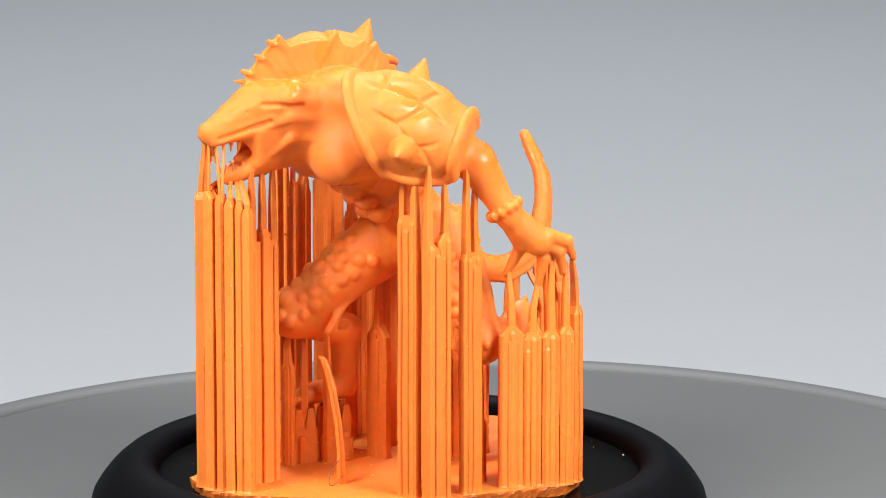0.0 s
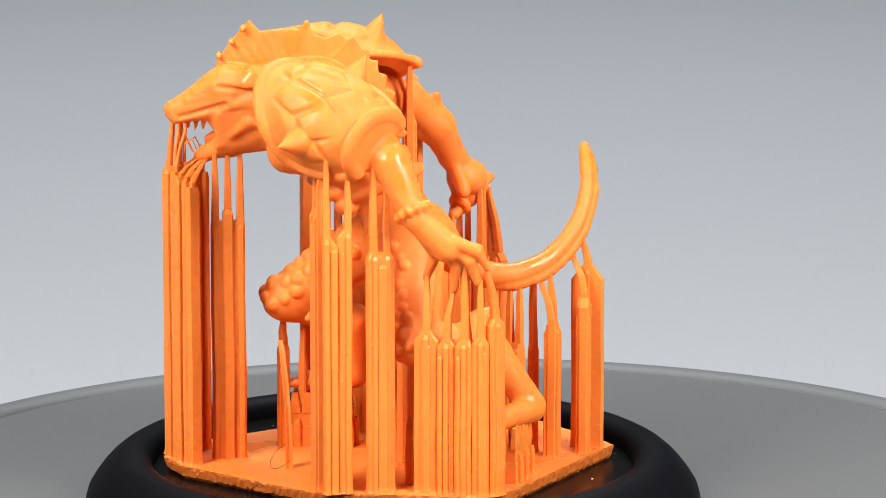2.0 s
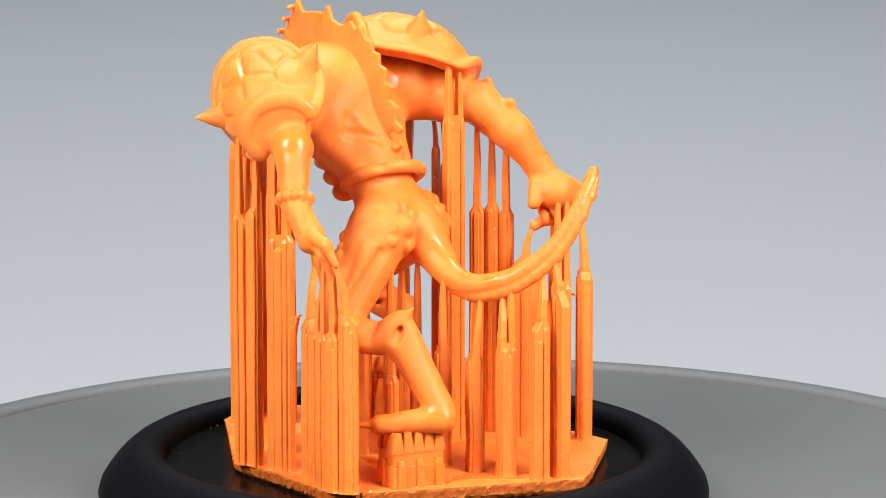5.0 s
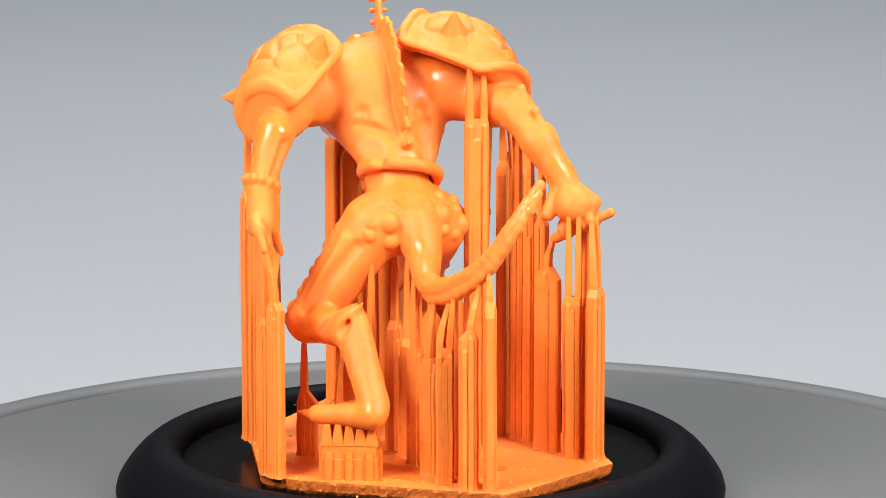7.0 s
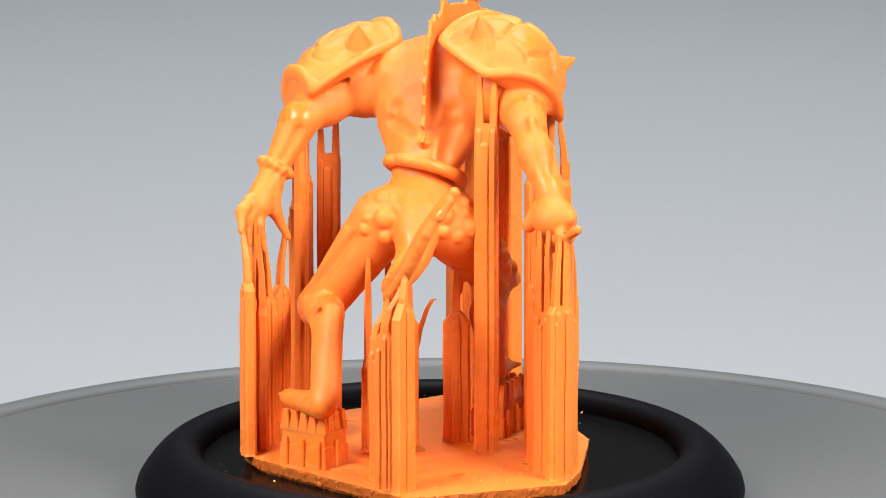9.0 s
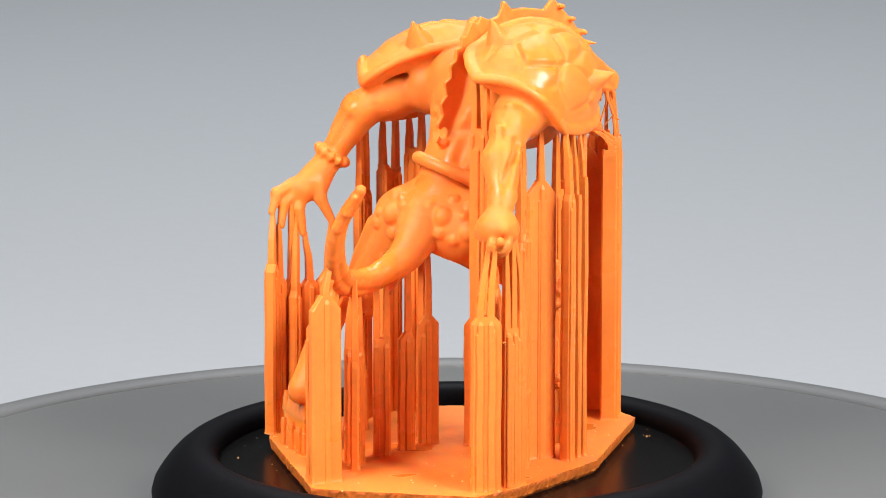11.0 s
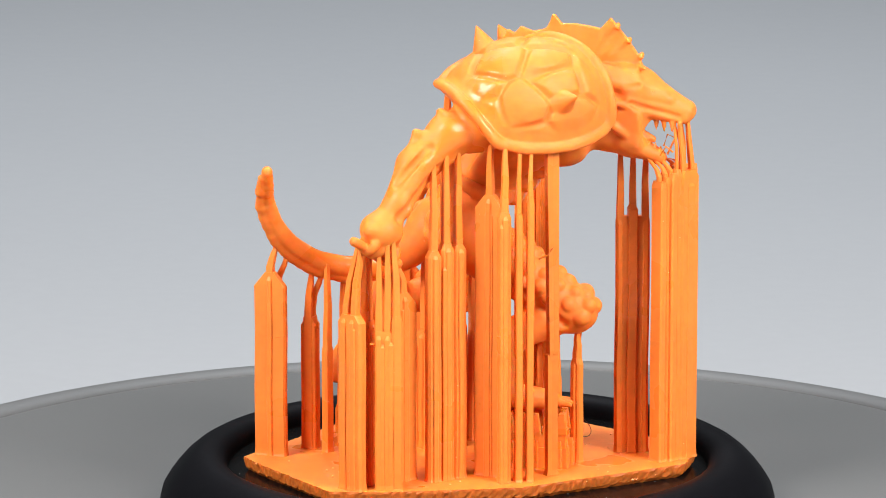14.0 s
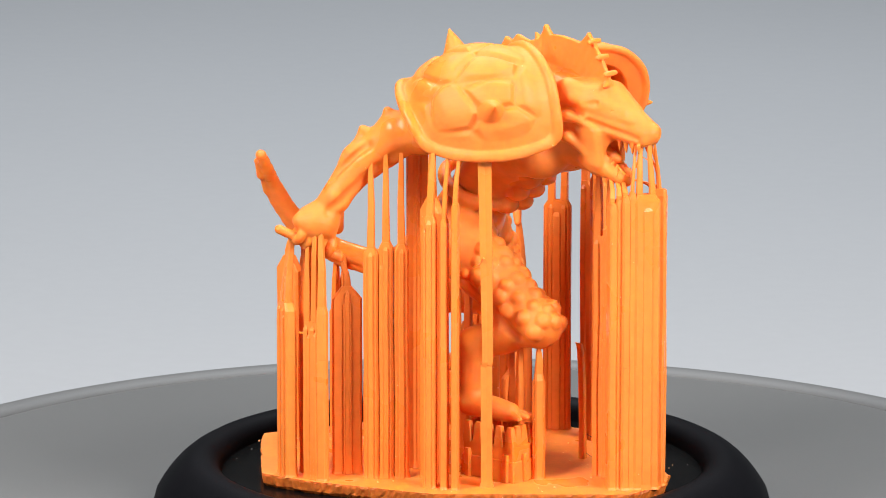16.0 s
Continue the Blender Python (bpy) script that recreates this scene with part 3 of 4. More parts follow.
    for i in range(5):
        for t in (0.1, 0.6):
            p, q = lerp(spine[i], spine[i + 1], t), lerp(spine[i], spine[i + 1], t + 0.42)
            f.limb(lerp(p, (8, 9, 46), -0.012), lerp(q, (8, 9, 46), -0.008), 0.8, 0.45, 0.12)
    x, y, z = [f.lo[k] + f.h * np.arange(f.n[k]) for k in range(3)]
    x, y, z = x[:, None, None], y[None, :, None], z[None, None, :]
    f.d += (0.05 * np.sin(x * 1.1 + y * 0.8) * np.sin(z * 1.2 - x * 0.6)).astype(np.float32)
    for k in range(130):
        mid = rng.choice(((-12, -4, 46), (-14, -16, 48), (-14, 6, 49), (-3, -3, 31), (-28, -2.5, 49), (0, 15, 42), (-2, -22, 40), (11, -11, 14), (-12, 2, 25)))
        start = (mid[0] + rng.uniform(-14, 14), mid[1] + rng.uniform(-14, 14), mid[2] + rng.uniform(-6, 14))
        if all(f.lo[i] + 1 < start[i] < f.lo[i] + f.h * f.n[i] - 1 for i in range(3)):
            FIGURE_SPOTS.append((tuple(f.surface(start, mid)), rng.choice((0.06, 0.07, 0.09, 0.12))))
    FIGURE.append(f)
    me = f.mesh("monster_figure")
    return part_mesh("monster_figure", me, RESIN, resin_print, "crouching fanged lizard monster figure with crest and shoulder plates", smooth=True)


build_monster()


# ---- raft, supports and foot blocks ----
def build_raft():
    bm = bmesh.new()
    rng = random.Random(7)
    corner = [(-36.2, -4.0), (-33.6, -9.0), (-14.8, -22.8), (7.4, -24.8), (11.8, -21.0), (25.0, 5.4), (22.2, 9.6), (10.9, 23.2), (3.5, 22.8), (-14.4, 18.2), (-35.2, 2.8)]
    ring = []
    for (ax, ay), (bx, by) in zip(corner, corner[1:] + corner[:1]):
        n = max(2, int(math.hypot(bx - ax, by - ay) / 0.45))
        for i in range(n):
            t = i / n
            ring.append((ax + (bx - ax) * t + rng.uniform(-.09, .09), ay + (by - ay) * t + rng.uniform(-.09, .09)))
    layers = []
    for z, grow in ((DISH_FLOOR, -0.7), (-1.9, -0.15), (-1.5, -0.05), (-0.8, 0.12), (RAFT_TOP, 0.1), (RAFT_TOP, -0.6)):
        layers.append([bm.verts.new((x * (1 + grow / 30) * MM + rng.uniform(-1, 1) * 7e-5, y * (1 + grow / 24) * MM + rng.uniform(-1, 1) * 7e-5,
                                     (z + (rng.uniform(-.12, .12) if DISH_FLOOR < z < RAFT_TOP else 0)) * MM)) for x, y in ring])
    for a, b in zip(layers, layers[1:]):
        for i in range(len(ring)):
            j = (i + 1) % len(ring)
            bm.faces.new((a[i], a[j], b[j], b[i]))
    bm.faces.new(layers[-1])
    bm.faces.new(layers[0][::-1])
    bm.normal_update()
    for q in bm.faces:
        q.material_index = 1 if len(q.verts) == 4 and abs(q.normal.z) < 0.9 else 0
    bm.normal_update()
    raft = part("raft", bm, RESIN, resin_print, "flat orange resin raft with a ragged cut edge")
    raft.data.materials.append(RESIN_CUT)


build_raft()


def column(bm, x, y, w, d, turn, levels):
    """A closed prism through (z, scale_w, scale_d, shift_x, shift_y) levels, with a fluted outline."""
    c, s = math.cos(radians(turn)), math.sin(radians(turn))
    n = max(1, round(w / 1.1))
    outline = []
    for i in range(n + 1):
        u = -0.5 + i / n
        outline.append((u, -0.5))
        if i < n:
            outline.append((u + 0.5 / n, -0.5 + 0.16 / max(d, 0.6)))
    outline += [(-u, -v) for u, v in outline]
    rings = []
    for z, sw, sd, dx, dy in levels:
        rings.append([bm.verts.new(((x + dx + c * u * w * sw - s * v * d * sd) * MM, (y + dy + s * u * w * sw + c * v * d * sd) * MM, z * MM)) for u, v in outline])
    for a, b in zip(rings, rings[1:]):
        for i in range(len(outline)):
            j = (i + 1) % len(outline)
            bm.faces.new((a[i], a[j], b[j], b[i]))
    bm.faces.new(rings[-1])
    bm.faces.new(rings[0][::-1])


PILLAR_RNG = random.Random(11)


def post(bm, x, y, w, d, turn, levels, ease=0.16):
    """A square post through (z, scale, shift) levels, with its long edges eased."""
    c, s = math.cos(radians(turn)), math.sin(radians(turn))
    e, g = min(0.4, ease / w), min(0.4, ease / d)
    outline = [(-.5 + e, -.5), (.5 - e, -.5), (.5, -.5 + g), (.5, .5 - g), (.5 - e, .5), (-.5 + e, .5), (-.5, .5 - g), (-.5, -.5 + g)]
    rings = []
    for z, sw, sd, dx, dy in levels:
        rings.append([bm.verts.new(((x + dx + c * u * w * sw - s * v * d * sd) * MM, (y + dy + s * u * w * sw + c * v * d * sd) * MM, z * MM)) for u, v in outline])
    for a, b in zip(rings, rings[1:]):
        for i in range(8):
            j = (i + 1) % 8
            bm.faces.new((a[i], a[j], b[j], b[i]))
    bm.faces.new(rings[-1])
    bm.faces.new(rings[0][::-1])


def reach(x, y, low):
    """Where a needle that rises from (x, y, low) first meets the figure, looking a little to the sides if there is nothing right above."""
    f = FIGURE[0]
    best, cost = (0.0, 0.0, low + 3.0), 99.0
    for r in (0.0, 0.7, 1.4, 2.1, 2.8):
        for k in range(1 if r == 0 else 8):
            px, py = x + r * math.cos(k * 0.785), y + r * math.sin(k * 0.785)
            i, j, l = [int(round((p - f.lo[q]) / f.h)) for q, p in enumerate((px, py, low))]
            if not (0 <= i < f.n[0] and 0 <= j < f.n[1]):
                continue
            up = np.flatnonzero(f.d[i, j, max(l, 0):] < -0.1)
            if len(up) and up[0] > 3 and up[0] * f.h + 4.5 * r < cost:
                cost = up[0] * f.h + 4.5 * r
                best = (px - x, py - y, low + up[0] * f.h)
    return best


def needle(x, y, w, d, turn, low, parent, touch=None):
    """A square needle that rises from the plank's shoulder and narrows towards its touch point on the figure."""
    bm = bmesh.new()
    dx, dy, top = (touch[0] - x, touch[1] - y, touch[2]) if touch else reach(x, y, low + 1.0)
    tip = min(0.6, w * 0.7)
    h = top - low
    r = PILLAR_RNG
    kink = r.uniform(-.1, .1)
    post(bm, x, y, w, d, turn, [(low - 1.6, 1, 1, 0, 0), (low + min(0.8, h * 0.2), 0.96, 0.96, 0, 0), (low + h * 0.5, 0.84, 0.86, dx * 0.3 + kink, dy * 0.3),
                                (low + h * 0.8, 0.7, 0.74, dx * 0.8, dy * 0.8), (top - 0.3, tip / w, tip / d, dx, dy), (top + 0.35, tip * 0.9 / w, tip * 0.9 / d, dx, dy)], 0.12)
    part("needle", bm, RESIN_POST, parent)


def plank(ax, ay, bx, by, d, shoulder, needles=(0.5,), ribs=(), stem=1.05):
    """A flat plank on the raft from a to b, d thick, with sloped shoulders; needles rise from it at these shares of its width (or a share and a touch point), and ribs run down its faces.
    ribs: (share, width, proud, top)."""
    bm = bmesh.new()
    r = PILLAR_RNG
    x, y, w = (ax + bx) / 2, (ay + by) / 2, math.hypot(bx - ax, by - ay)
    turn = math.degrees(math.atan2(by - ay, bx - ax))
    c, s = (bx - ax) / w, (by - ay) / w
    stem = min(stem, w * 0.8)
    bow, sway = r.uniform(-.08, .08), r.uniform(-.08, .08)
    needles = [n if type(n) is tuple else (n, None) for n in needles]
    low = max(0.0, min([n - stem / w / 2 for n, to in needles] or [0.4]))
    high = min(1.0, max([n + stem / w / 2 for n, to in needles] or [0.6]))
    fall = max(0.9, max(low, 1 - high) * w * 1.15)
    mid = ((low + high) / 2 - 0.5) * w
    post(bm, x, y, w, d, turn, [(-0.55, 1 + 0.3 / w, 1.25, 0, 0), (-0.2, 1.03, 1.06, 0, 0), (0.5, 1, 1, 0, 0), (shoulder * 0.33, 1, 1, bow, sway), (shoulder * 0.66, 1, 1, -bow * 0.6, -sway),
                                (shoulder - fall, 1, 1, 0, 0), (shoulder, max(0.3, (high - low) * 0.99), 0.9, c * mid, s * mid)], min(0.34, 0.2 * min(w, d)))
    body = part("support", bm, RESIN_POST, resin_print)
    for n, to in needles:
        u = max(-w / 2 + stem / 2, min(w / 2 - stem / 2, (n - 0.5) * w))
        needle(x + c * u, y + s * u, stem, min(d * 1.04, stem), turn, shoulder, body, to)
        if w > 1.7 and stem > 1:
            ribs = (*ribs, ((u / w) + 0.5, stem * 0.72, 0.26, shoulder - 0.5))
    for share, rw, proud, top in ribs:
        u = (share - 0.5) * w
        bm = bmesh.new()
        post(bm, x + c * u, y + s * u, rw, d + 2 * proud, turn, [(-0.55, 1.2, 1.1, 0, 0), (0.2, 1, 1, 0, 0), (top * 0.33, 1, 1, bow, sway), (top * 0.66, 1, 1, -bow * 0.6, -sway), (top - 0.6, 1, 1, 0, 0),
                                                                (top, 0.55, (d * 0.9) / (d + 2 * proud), 0, 0)], 0.12)
        part("rib", bm, RESIN_POST, body)


SUPPORTS = (
    # under the snout and jaw: two combs that meet in front
    ((-36.1, -2.7), (-33.9, 0.0), 1.5, 39.6, ((0.3, (-34.9, -1.9, 46.2)), (0.8, (-33.9, -1.3, 46.0))), ((0.5, 1.3, 0.15, 38.0),), 0.8),
    ((-34.0, -0.5), (-33.2, 0.5), 1.4, 39.9, ((0.5, (-33.2, -1.2, 45.8)),), (), 0.5), ((-33.1, 0.0), (-32.4, 0.9), 2.2, 39.4, ((0.5, (-31.2, -1.2, 41.4)),), (), 0.7),
    ((-32.4, 0.5), (-31.8, 1.3), 1.5, 38.9, ((0.5, (-30.4, -0.9, 41.4)),), (), 0.7), ((-31.7, 1.0), (-31.0, 1.8), 2.2, 38.4, ((0.5, (-29.6, -0.6, 41.6)),), (), 0.7),
    ((-35.4, -3.3), (-34.7, -4.6), 2.1, 40.0, ((0.3, (-34.9, -3.2, 46.2)),), (), 0.5), ((-34.6, -4.8), (-33.9, -5.9), 1.4, 39.6, ((0.4, (-34.0, -3.8, 45.9)), (0.7, (-33.0, -3.9, 45.6))), (), 0.45),
    ((-33.8, -6.1), (-33.0, -7.1), 2.1, 39.2, ((0.5, (-31.4, -2.6, 41.2)),), (), 0.6), ((-32.9, -7.2), (-32.2, -8.0), 1.4, 38.8, ((0.5, (-30.8, -2.9, 41.2)),), (), 0.7), ((-32.1, -7.9), (-31.4, -8.7), 1.9, 38.0, ((0.5, (-30.2, -3.0, 41.4)),), (), 0.7),
    ((-34.8, -2.2), (-31.6, 0.4), 0.9, 37.5, (), ()), ((-34.6, -3.6), (-31.6, -7.2), 0.9, 37.5, (), ()),
    ((-29.7, -4.2), (-25.1, -3.4), 1.2, 32.6, (0.13, 0.5, 0.87), ((0.5, 1.3, 0.5, 34.2),)),
    # under the knees
    ((-21.1, 3.4), (-19.8, 2.2), 1.2, 14.0, (0.5,), ()), ((-18.3, 3.6), (-17.2, 3.2), 1.0, 12.0, (0.5,), ()), ((-15.6, 1.2), (-14.6, 1.9), 1.0, 11.0, (0.5,), ()),
    ((-2.1, -18.2), (-0.8, -15.6), 1.2, 8.6, (0.35,), ((0.6, 0.9, 0.15, 7.0),)),
    # under the shoulder plate, creature's left
    ((-14.4, -18.6), (-13.5, -21.8), 1.3, 37.6, (0.2, 0.85), ((0.55, 1.1, 0.3, 36.0),)), ((-13.2, -23.3), (-11.2, -23.0), 1.6, 34.6, (0.12,), ((0.75, 0.9, 0.2, 33.0),)),
    ((-11.4, -22.9), (-9.4, -22.5), 1.5, 35.4, (0.75,), ()),
    ((-7.4, -22.7), (-3.9, -21.1), 1.3, 32.2, (0.25, 0.72), ((0.5, 1.2, 0.45, 30.6),)),
    # middle
    ((-6.8, -0.6), (-7.9, 3.0), 1.4, 18.0, (0.5,), ((0.5, 1.3, 0.2, 16.5),)), ((-4.4, -3.6), (-2.0, -5.2), 1.5, 17.6, (0.5,), ((0.75, 0.8, 0.25, 15.4),)), ((0.4, -2.9), (2.4, -4.1), 1.5, 16.0, (0.4,), ((0.8, 0.8, 0.2, 14.0),)),
    ((5.1, -2.4), (7.1, -3.8), 1.6, 15.9, (0.22, 0.8), ()), ((10.4, -1.5), (12.8, -2.9), 1.7, 15.6, (0.25, 0.78), ((0.8, 0.9, 0.2, 14.0),)),
    ((-5.6, -8.4), (-4.4, -7.6), 1.3, 15.0, (0.5,), ()), ((0.8, -9.0), (2.4, -8.0), 1.4, 12.0, (0.5,), ()),
    # under the open hand
    ((-1.1, -21.5), (2.2, -22.3), 1.5, 21.6, (0.5,), ((0.5, 1.3, 0.2, 20.0),)), ((2.0, -22.4), (4.6, -23.0), 1.6, 20.6, (0.5,), ((0.2, 0.7, 0.2, 18.6),)), ((4.4, -23.4), (6.7, -23.9), 1.6, 20.8, (0.55,), ((0.25, 0.7, 0.2, 18.8),)),
    ((6.6, -24.0), (8.8, -23.8), 1.5, 21.2, (0.5,), ((0.75, 0.6, 0.2, 19.5),)), ((8.7, -23.8), (10.7, -22.2), 1.5, 23.6, (0.45,), ((0.6, 0.9, 0.2, 22.0),)), ((5.4, -22.6), (7.0, -22.0), 1.3, 19.4, (0.4,), ()),
    # under the tail
    ((19.3, 4.4), (23.7, 3.6), 1.3, 25.2, (0.5,), ()), ((20.9, -0.1), (21.1, 2.5), 1.5, 21.2, (0.6,), ((0.25, 0.7, 0.25, 19.0),)), ((16.6, -2.4), (17.0, 0.0), 1.6, 18.0, (0.2, 0.8), ((0.5, 0.9, 0.3, 16.6),)), ((13.6, 0.6), (14.6, 1.6), 1.2, 14.6, (0.5,), ()),
    # under the fist
    ((6.3, 22.5), (9.7, 20.3), 1.5, 23.4, (0.35, 0.7), ((0.3, 0.8, 0.25, 22.0), (0.75, 0.8, 0.25, 21.5))), ((4.9, 21.2), (1.4, 21.2), 1.3, 21.2, (0.12, 0.48), ((0.3, 0.7, 0.25, 19.6), (0.62, 0.7, 0.3, 20.0))), ((2.7, 21.5), (1.3, 21.1), 1.4, 23.4, (0.5,), ()),
    ((6.0, 17.2), (6.7, 19.8), 1.4, 22.0, (0.3, 0.8), ((0.5, 0.8, 0.25, 20.6),)), ((0.4, 14.7), (3.4, 17.4), 1.3, 25.4, (0.5,), ((0.5, 1.3, 0.2, 23.6),)),
    # under the forearm and plate, creature's right
    ((-1.4, 16.6), (-3.1, 15.5), 1.5, 31.2, (0.5,), ()), ((-3.0, 15.3), (-4.6, 14.2), 1.6, 32.0, (0.5,), ((0.2, 0.6, 0.2, 29.0),)), ((-4.5, 14.0), (-6.1, 12.7), 1.5, 31.6, (0.5,), ()),
    ((-7.5, 11.4), (-11.5, 12.7), 1.3, 38.2, (0.5,), ((0.5, 1.3, 0.15, 36.0),)),
    ((-10.9, 15.7), (-12.5, 15.1), 1.4, 36.6, (0.5,), ((0.2, 0.5, 0.2, 35.0),)), ((-13.2, 14.9), (-14.0, 14.6), 1.5, 36.2, (0.5,), (), 0.9), ((-14.7, 14.5), (-15.5, 14.2), 1.4, 38.4, (0.5,), (), 0.9),
    ((-3.0, 5.4), (-3.3, 8.7), 1.4, 45.4, (0.2, 0.8), ((0.42, 1.3, 0.3, 43.0),)),
)
for row in SUPPORTS:
    plank(*row[0], *row[1], *row[2:])


def build_slim_support():
    """The tall thin strut that has snapped and healed half way up."""
    bm = bmesh.new()
    column(bm, -17.7, 10.8, 1.5, 0.9, 35, [(-0.55, 1.3, 1.3, 0, 0), (0.2, 1, 1, 0, 0), (15.6, 1.0, 1.0, 0.05, 0), (16.2, 1.0, 1.0, 0.1, 0), (16.3, 0.8, 0.8, 0.0, 0.1)])
    column(bm, -17.65, 10.8, 1.5, 0.9, 35, [(16.0, 0.8, 0.8, -0.1, 0), (16.7, 0.95, 1, -0.2, 0), (30, 1.05, 1, -0.1, 0.2), (43.5, 1.2, 1, 0, 0.5), (45.2, 0.9, 0.9, 0, 0.6)])
    part("slim_support", bm, RESIN_POST, resin_print, "tall thin support with a crack across it")


build_slim_support()


def build_foot_block(x, y, w, d, turn):
    """A stepped block on the raft, crowned with broad pointed teeth that carry the foot."""
    bm = bmesh.new()
    c, s = math.cos(radians(turn)), math.sin(radians(turn))
    post(bm, x, y, w, d, turn, [(-0.55, 1.03, 1.03, 0, 0), (2.3, 1.0, 1.0, 0, 0), (2.4, 0.96, 0.95, 0, 0), (4.4, 0.96, 0.95, 0, 0)])
    block = part("foot_block", bm, RESIN, resin_print, "stepped block of short supports under the foot")
    teeth = [(-0.4 + 0.8 * i / 4, v, 0) for i in range(5) for v in (-0.4, 0.4)] + [(u, v, 90) for u in (-0.4, 0.4) for v in (-0.13, 0.13)]
    for u, v, a in teeth:
        bm = bmesh.new()
        u, v = u * w, v * d
        post(bm, x + c * u - s * v, y + s * u + c * v, 1.7, 1.0, turn + a, [(4.2, 1, 1, 0, 0), (4.7, 0.95, 0.95, 0, 0), (7.0, 0.5, 0.7, 0, 0)])
        part("tooth", bm, RESIN, block)
    for u, v in [(-0.36 + 0.36 * i, 0.5 * k) for i in range(3) for k in (-1, 1)] + [(-0.5, 0), (0.5, 0)]:
        bm = bmesh.new()
        u, v = u * w, v * d
        post(bm, x + c * u - s * v, y + s * u + c * v, 1.0, 1.0, turn, [(-0.55, 1, 1, 0, 0), (2.6, 1, 1, 0, 0), (3.3, 0.7, 0.7, 0, 0)])
        part("buttress", bm, RESIN, block)


build_foot_block(10.8, -13.0, 7.6, 5.4, 75)
build_foot_block(-15.2, 4.8, 9.0, 4.8, 178)


def build_curl():
    """The loose broken support that bends over."""
    bm = bmesh.new()
    column(bm, -18.8, -9.8, 0.78, 0.7, 10, [(-0.55, 1.2, 1.2, 0, 0), (4, 1, 1, 0, 0.1), (8, 1, 1, -0.2, 0.5), (12, 1, 1, -0.6, 1.2), (15, 0.9, 0.9, -1.0, 2.1), (16.3, 0.85, 0.85, -1.3, 2.8), (16.5, 0.7, 0.7, -1.3, 3.4)])
    part("broken_support", bm, RESIN, resin_print, "thin broken support that curls over")


build_curl()


def tube(bm, pts, r):
    """A thin strand along points."""
    rings = []
    for i, p in enumerate(pts):
        w = (Vector(pts[min(i + 1, len(pts) - 1)]) - Vector(pts[max(i - 1, 0)])).normalized()
        u = w.orthogonal().normalized()
        v = w.cross(u)
        rings.append([bm.verts.new((Vector(p) + (u * math.cos(a) + v * math.sin(a)) * r) * MM) for a in (0, 1.257, 2.513, 3.77, 5.027)])
    for a, b in zip(rings, rings[1:]):
        for i in range(5):
            bm.faces.new((a[i], a[(i + 1) % 5], b[(i + 1) % 5], b[i]))
    bm.faces.new(rings[0][::-1])
    bm.faces.new(rings[-1])


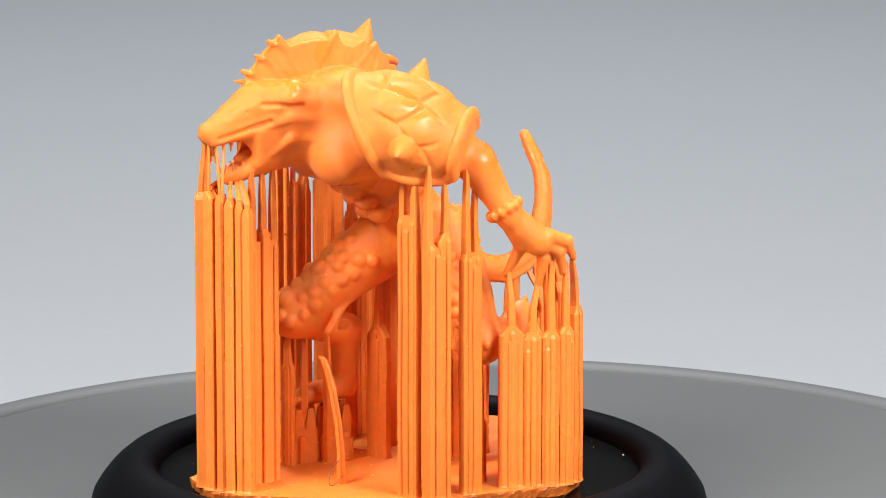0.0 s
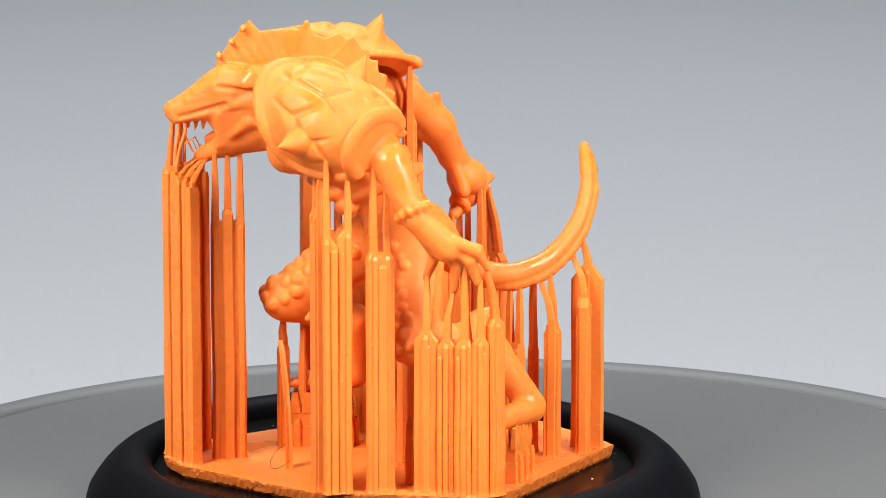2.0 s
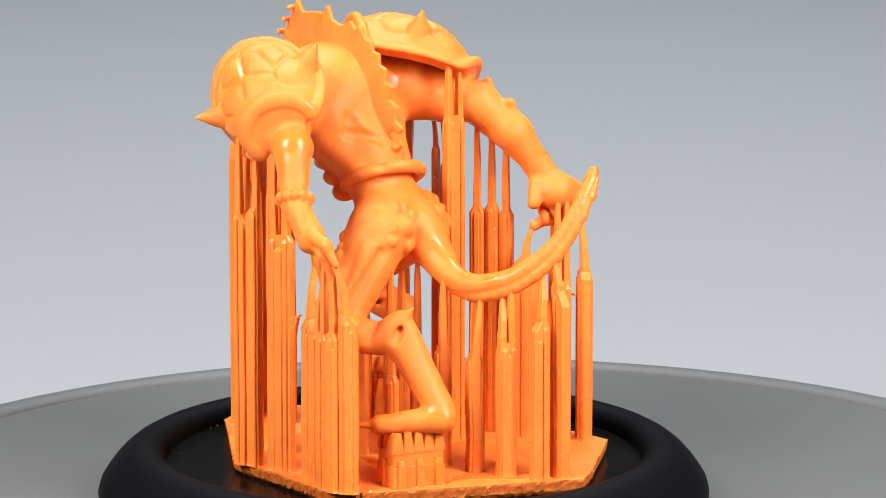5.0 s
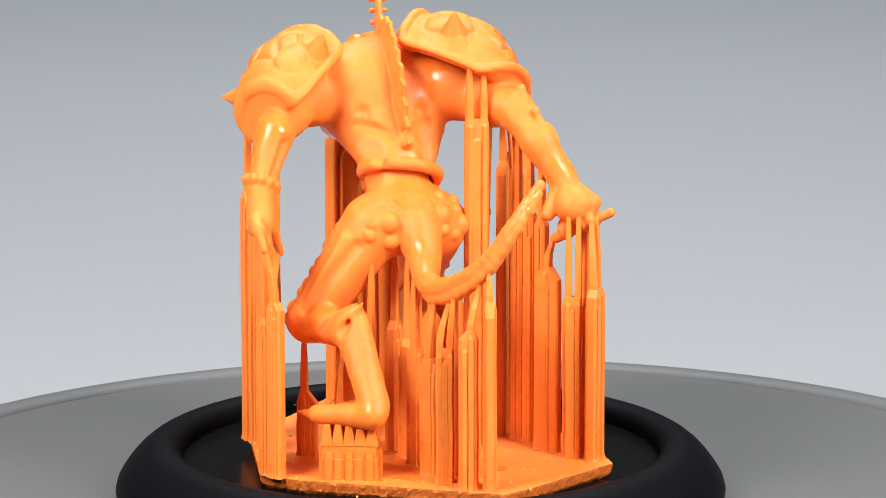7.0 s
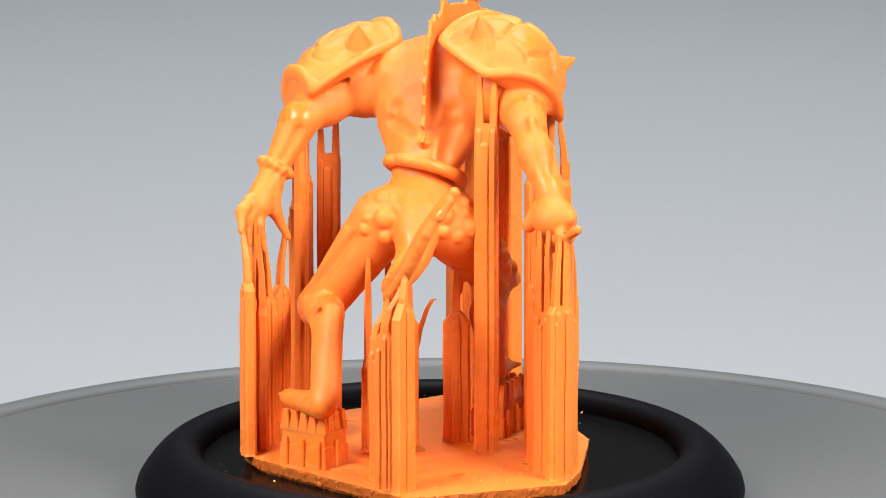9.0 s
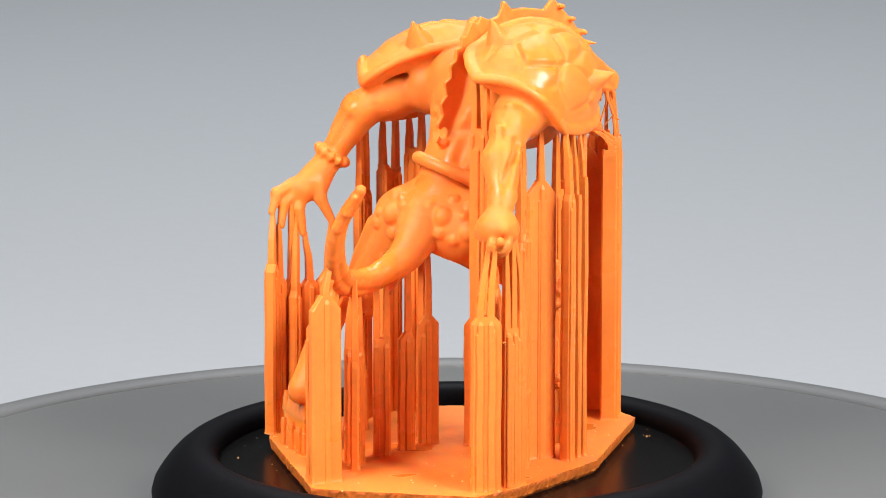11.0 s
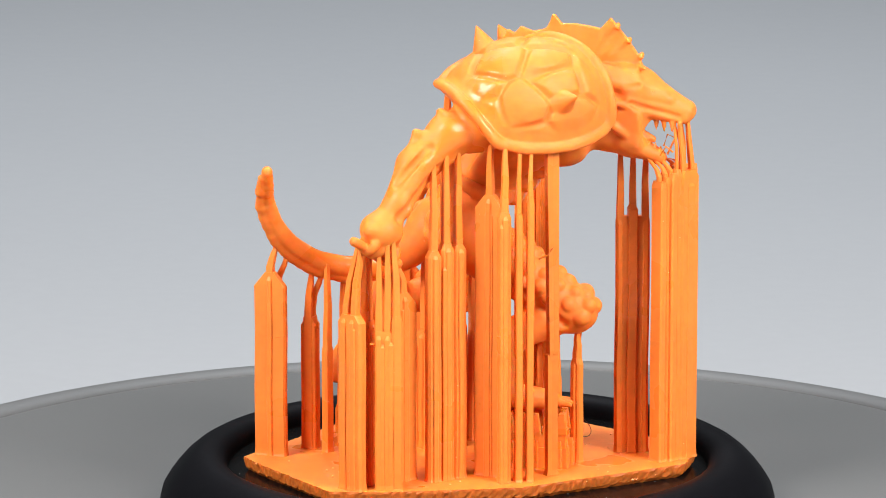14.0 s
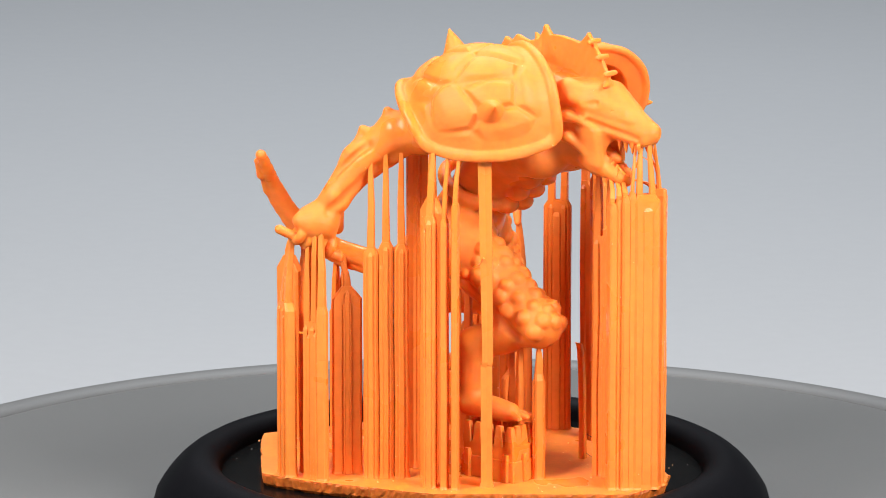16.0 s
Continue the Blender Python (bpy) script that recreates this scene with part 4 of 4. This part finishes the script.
def build_strands():
    for pts, r in (([(1.9, 20.9, 19.9), (3.0, 21.5, 19.6), (4.2, 21.5, 19.4), (5.6, 21.8, 19.5)], 0.17),
                   ([(-16.0, 11.6, 29.4), (-17.2, 11.7, 30.0), (-17.9, 11.8, 31.0)], 0.14),
                   ([(-31.6, -3.6, 42.4), (-32.0, -4.6, 43.8), (-33.0, -4.6, 43.4), (-33.2, -4.4, 41.8)], 0.13),
                   ([(-31.4, 0.4, 41.8), (-32.2, 1.2, 43.2), (-33.2, 1.2, 42.4)], 0.13),
                   ([(-32.2, -1.6, 41.6), (-33.4, -1.8, 44.2), (-33.8, -2.0, 45.4)], 0.15)):
        bm = bmesh.new()
        tube(bm, pts, r)
        part("strand", bm, RESIN, resin_print, "thin stray strand of cured resin")
    bm = bmesh.new()
    tube(bm, [(-19.6 + 1.7 * math.cos(a / 6), -10.6 + 0.5 * math.sin(a / 4), 1.3 + 1.7 * math.sin(a / 6 + 0.6)) for a in range(8, 34, 2)], 0.045)
    part("hair", bm, HAIR, resin_print, "fine dark stray hair")


build_strands()


def specks(name, spots, mat, parent, label):
    bm = bmesh.new()
    for p, r in spots:
        bmesh.ops.create_icosphere(bm, subdivisions=1, radius=r * MM, matrix=Matrix.Translation(Vector(p) * MM))
    tagged(part(name, bm, mat, parent, label), kind="stuff")


def build_specks():
    rng = random.Random(21)
    spots = []
    while len(spots) < 90:
        x, y = rng.uniform(-33, 23), rng.uniform(-21, 20)
        if -16 < y - 0.0 * x < 16 or abs(x) < 12:
            spots.append(((x, y, RAFT_TOP + 0.02), rng.choice((0.06, 0.08, 0.1, 0.16))))
    for row in SUPPORTS:
        for k in range(3):
            a, b, v = Vector(row[0]), Vector(row[1]), rng.choice((-0.5, 0.5)) * row[2]
            out = Vector((a.y - b.y, b.x - a.x)).normalized() * v
            p = a.lerp(b, rng.uniform(0.1, 0.9)) + out
            spots.append(((p.x, p.y, rng.uniform(1, row[3] - 2)), rng.uniform(0.06, 0.11)))
    spots += FIGURE_SPOTS
    specks("resin_crumbs", spots, CRUMB, resin_print, "pale crumbs of cured resin dust")
    dust = []
    for k in range(46):
        a, r = rng.uniform(0, 6.283), rng.uniform(10, 32.5)
        dust.append(((r * math.cos(a), r * math.sin(a), DISH_FLOOR + 0.02), rng.uniform(0.03, 0.09)))
    specks("dust", dust, DUST, dish, "pale specks of dust")


build_specks()


# ---- what moves ----
def motions():
    rows = [(k * 0.5, START + SPIN * k * 0.5) for k in range(33)]
    for ob, x in ((resin_print, 0.0), (turntable, 0.0038)):
        walk(ob, [(t, pose(x, 0, 0, 0, 0, a)) for t, a in rows])
    spins = []
    for t, a in rows:
        c, s = math.cos(radians(a)), math.sin(radians(a))
        spins.append((t, pose((c * DISH_AT[0] - s * DISH_AT[1]) * MM, (s * DISH_AT[0] + c * DISH_AT[1]) * MM, 0, 0, 0, a)))
    walk(dish, spins)


motions()
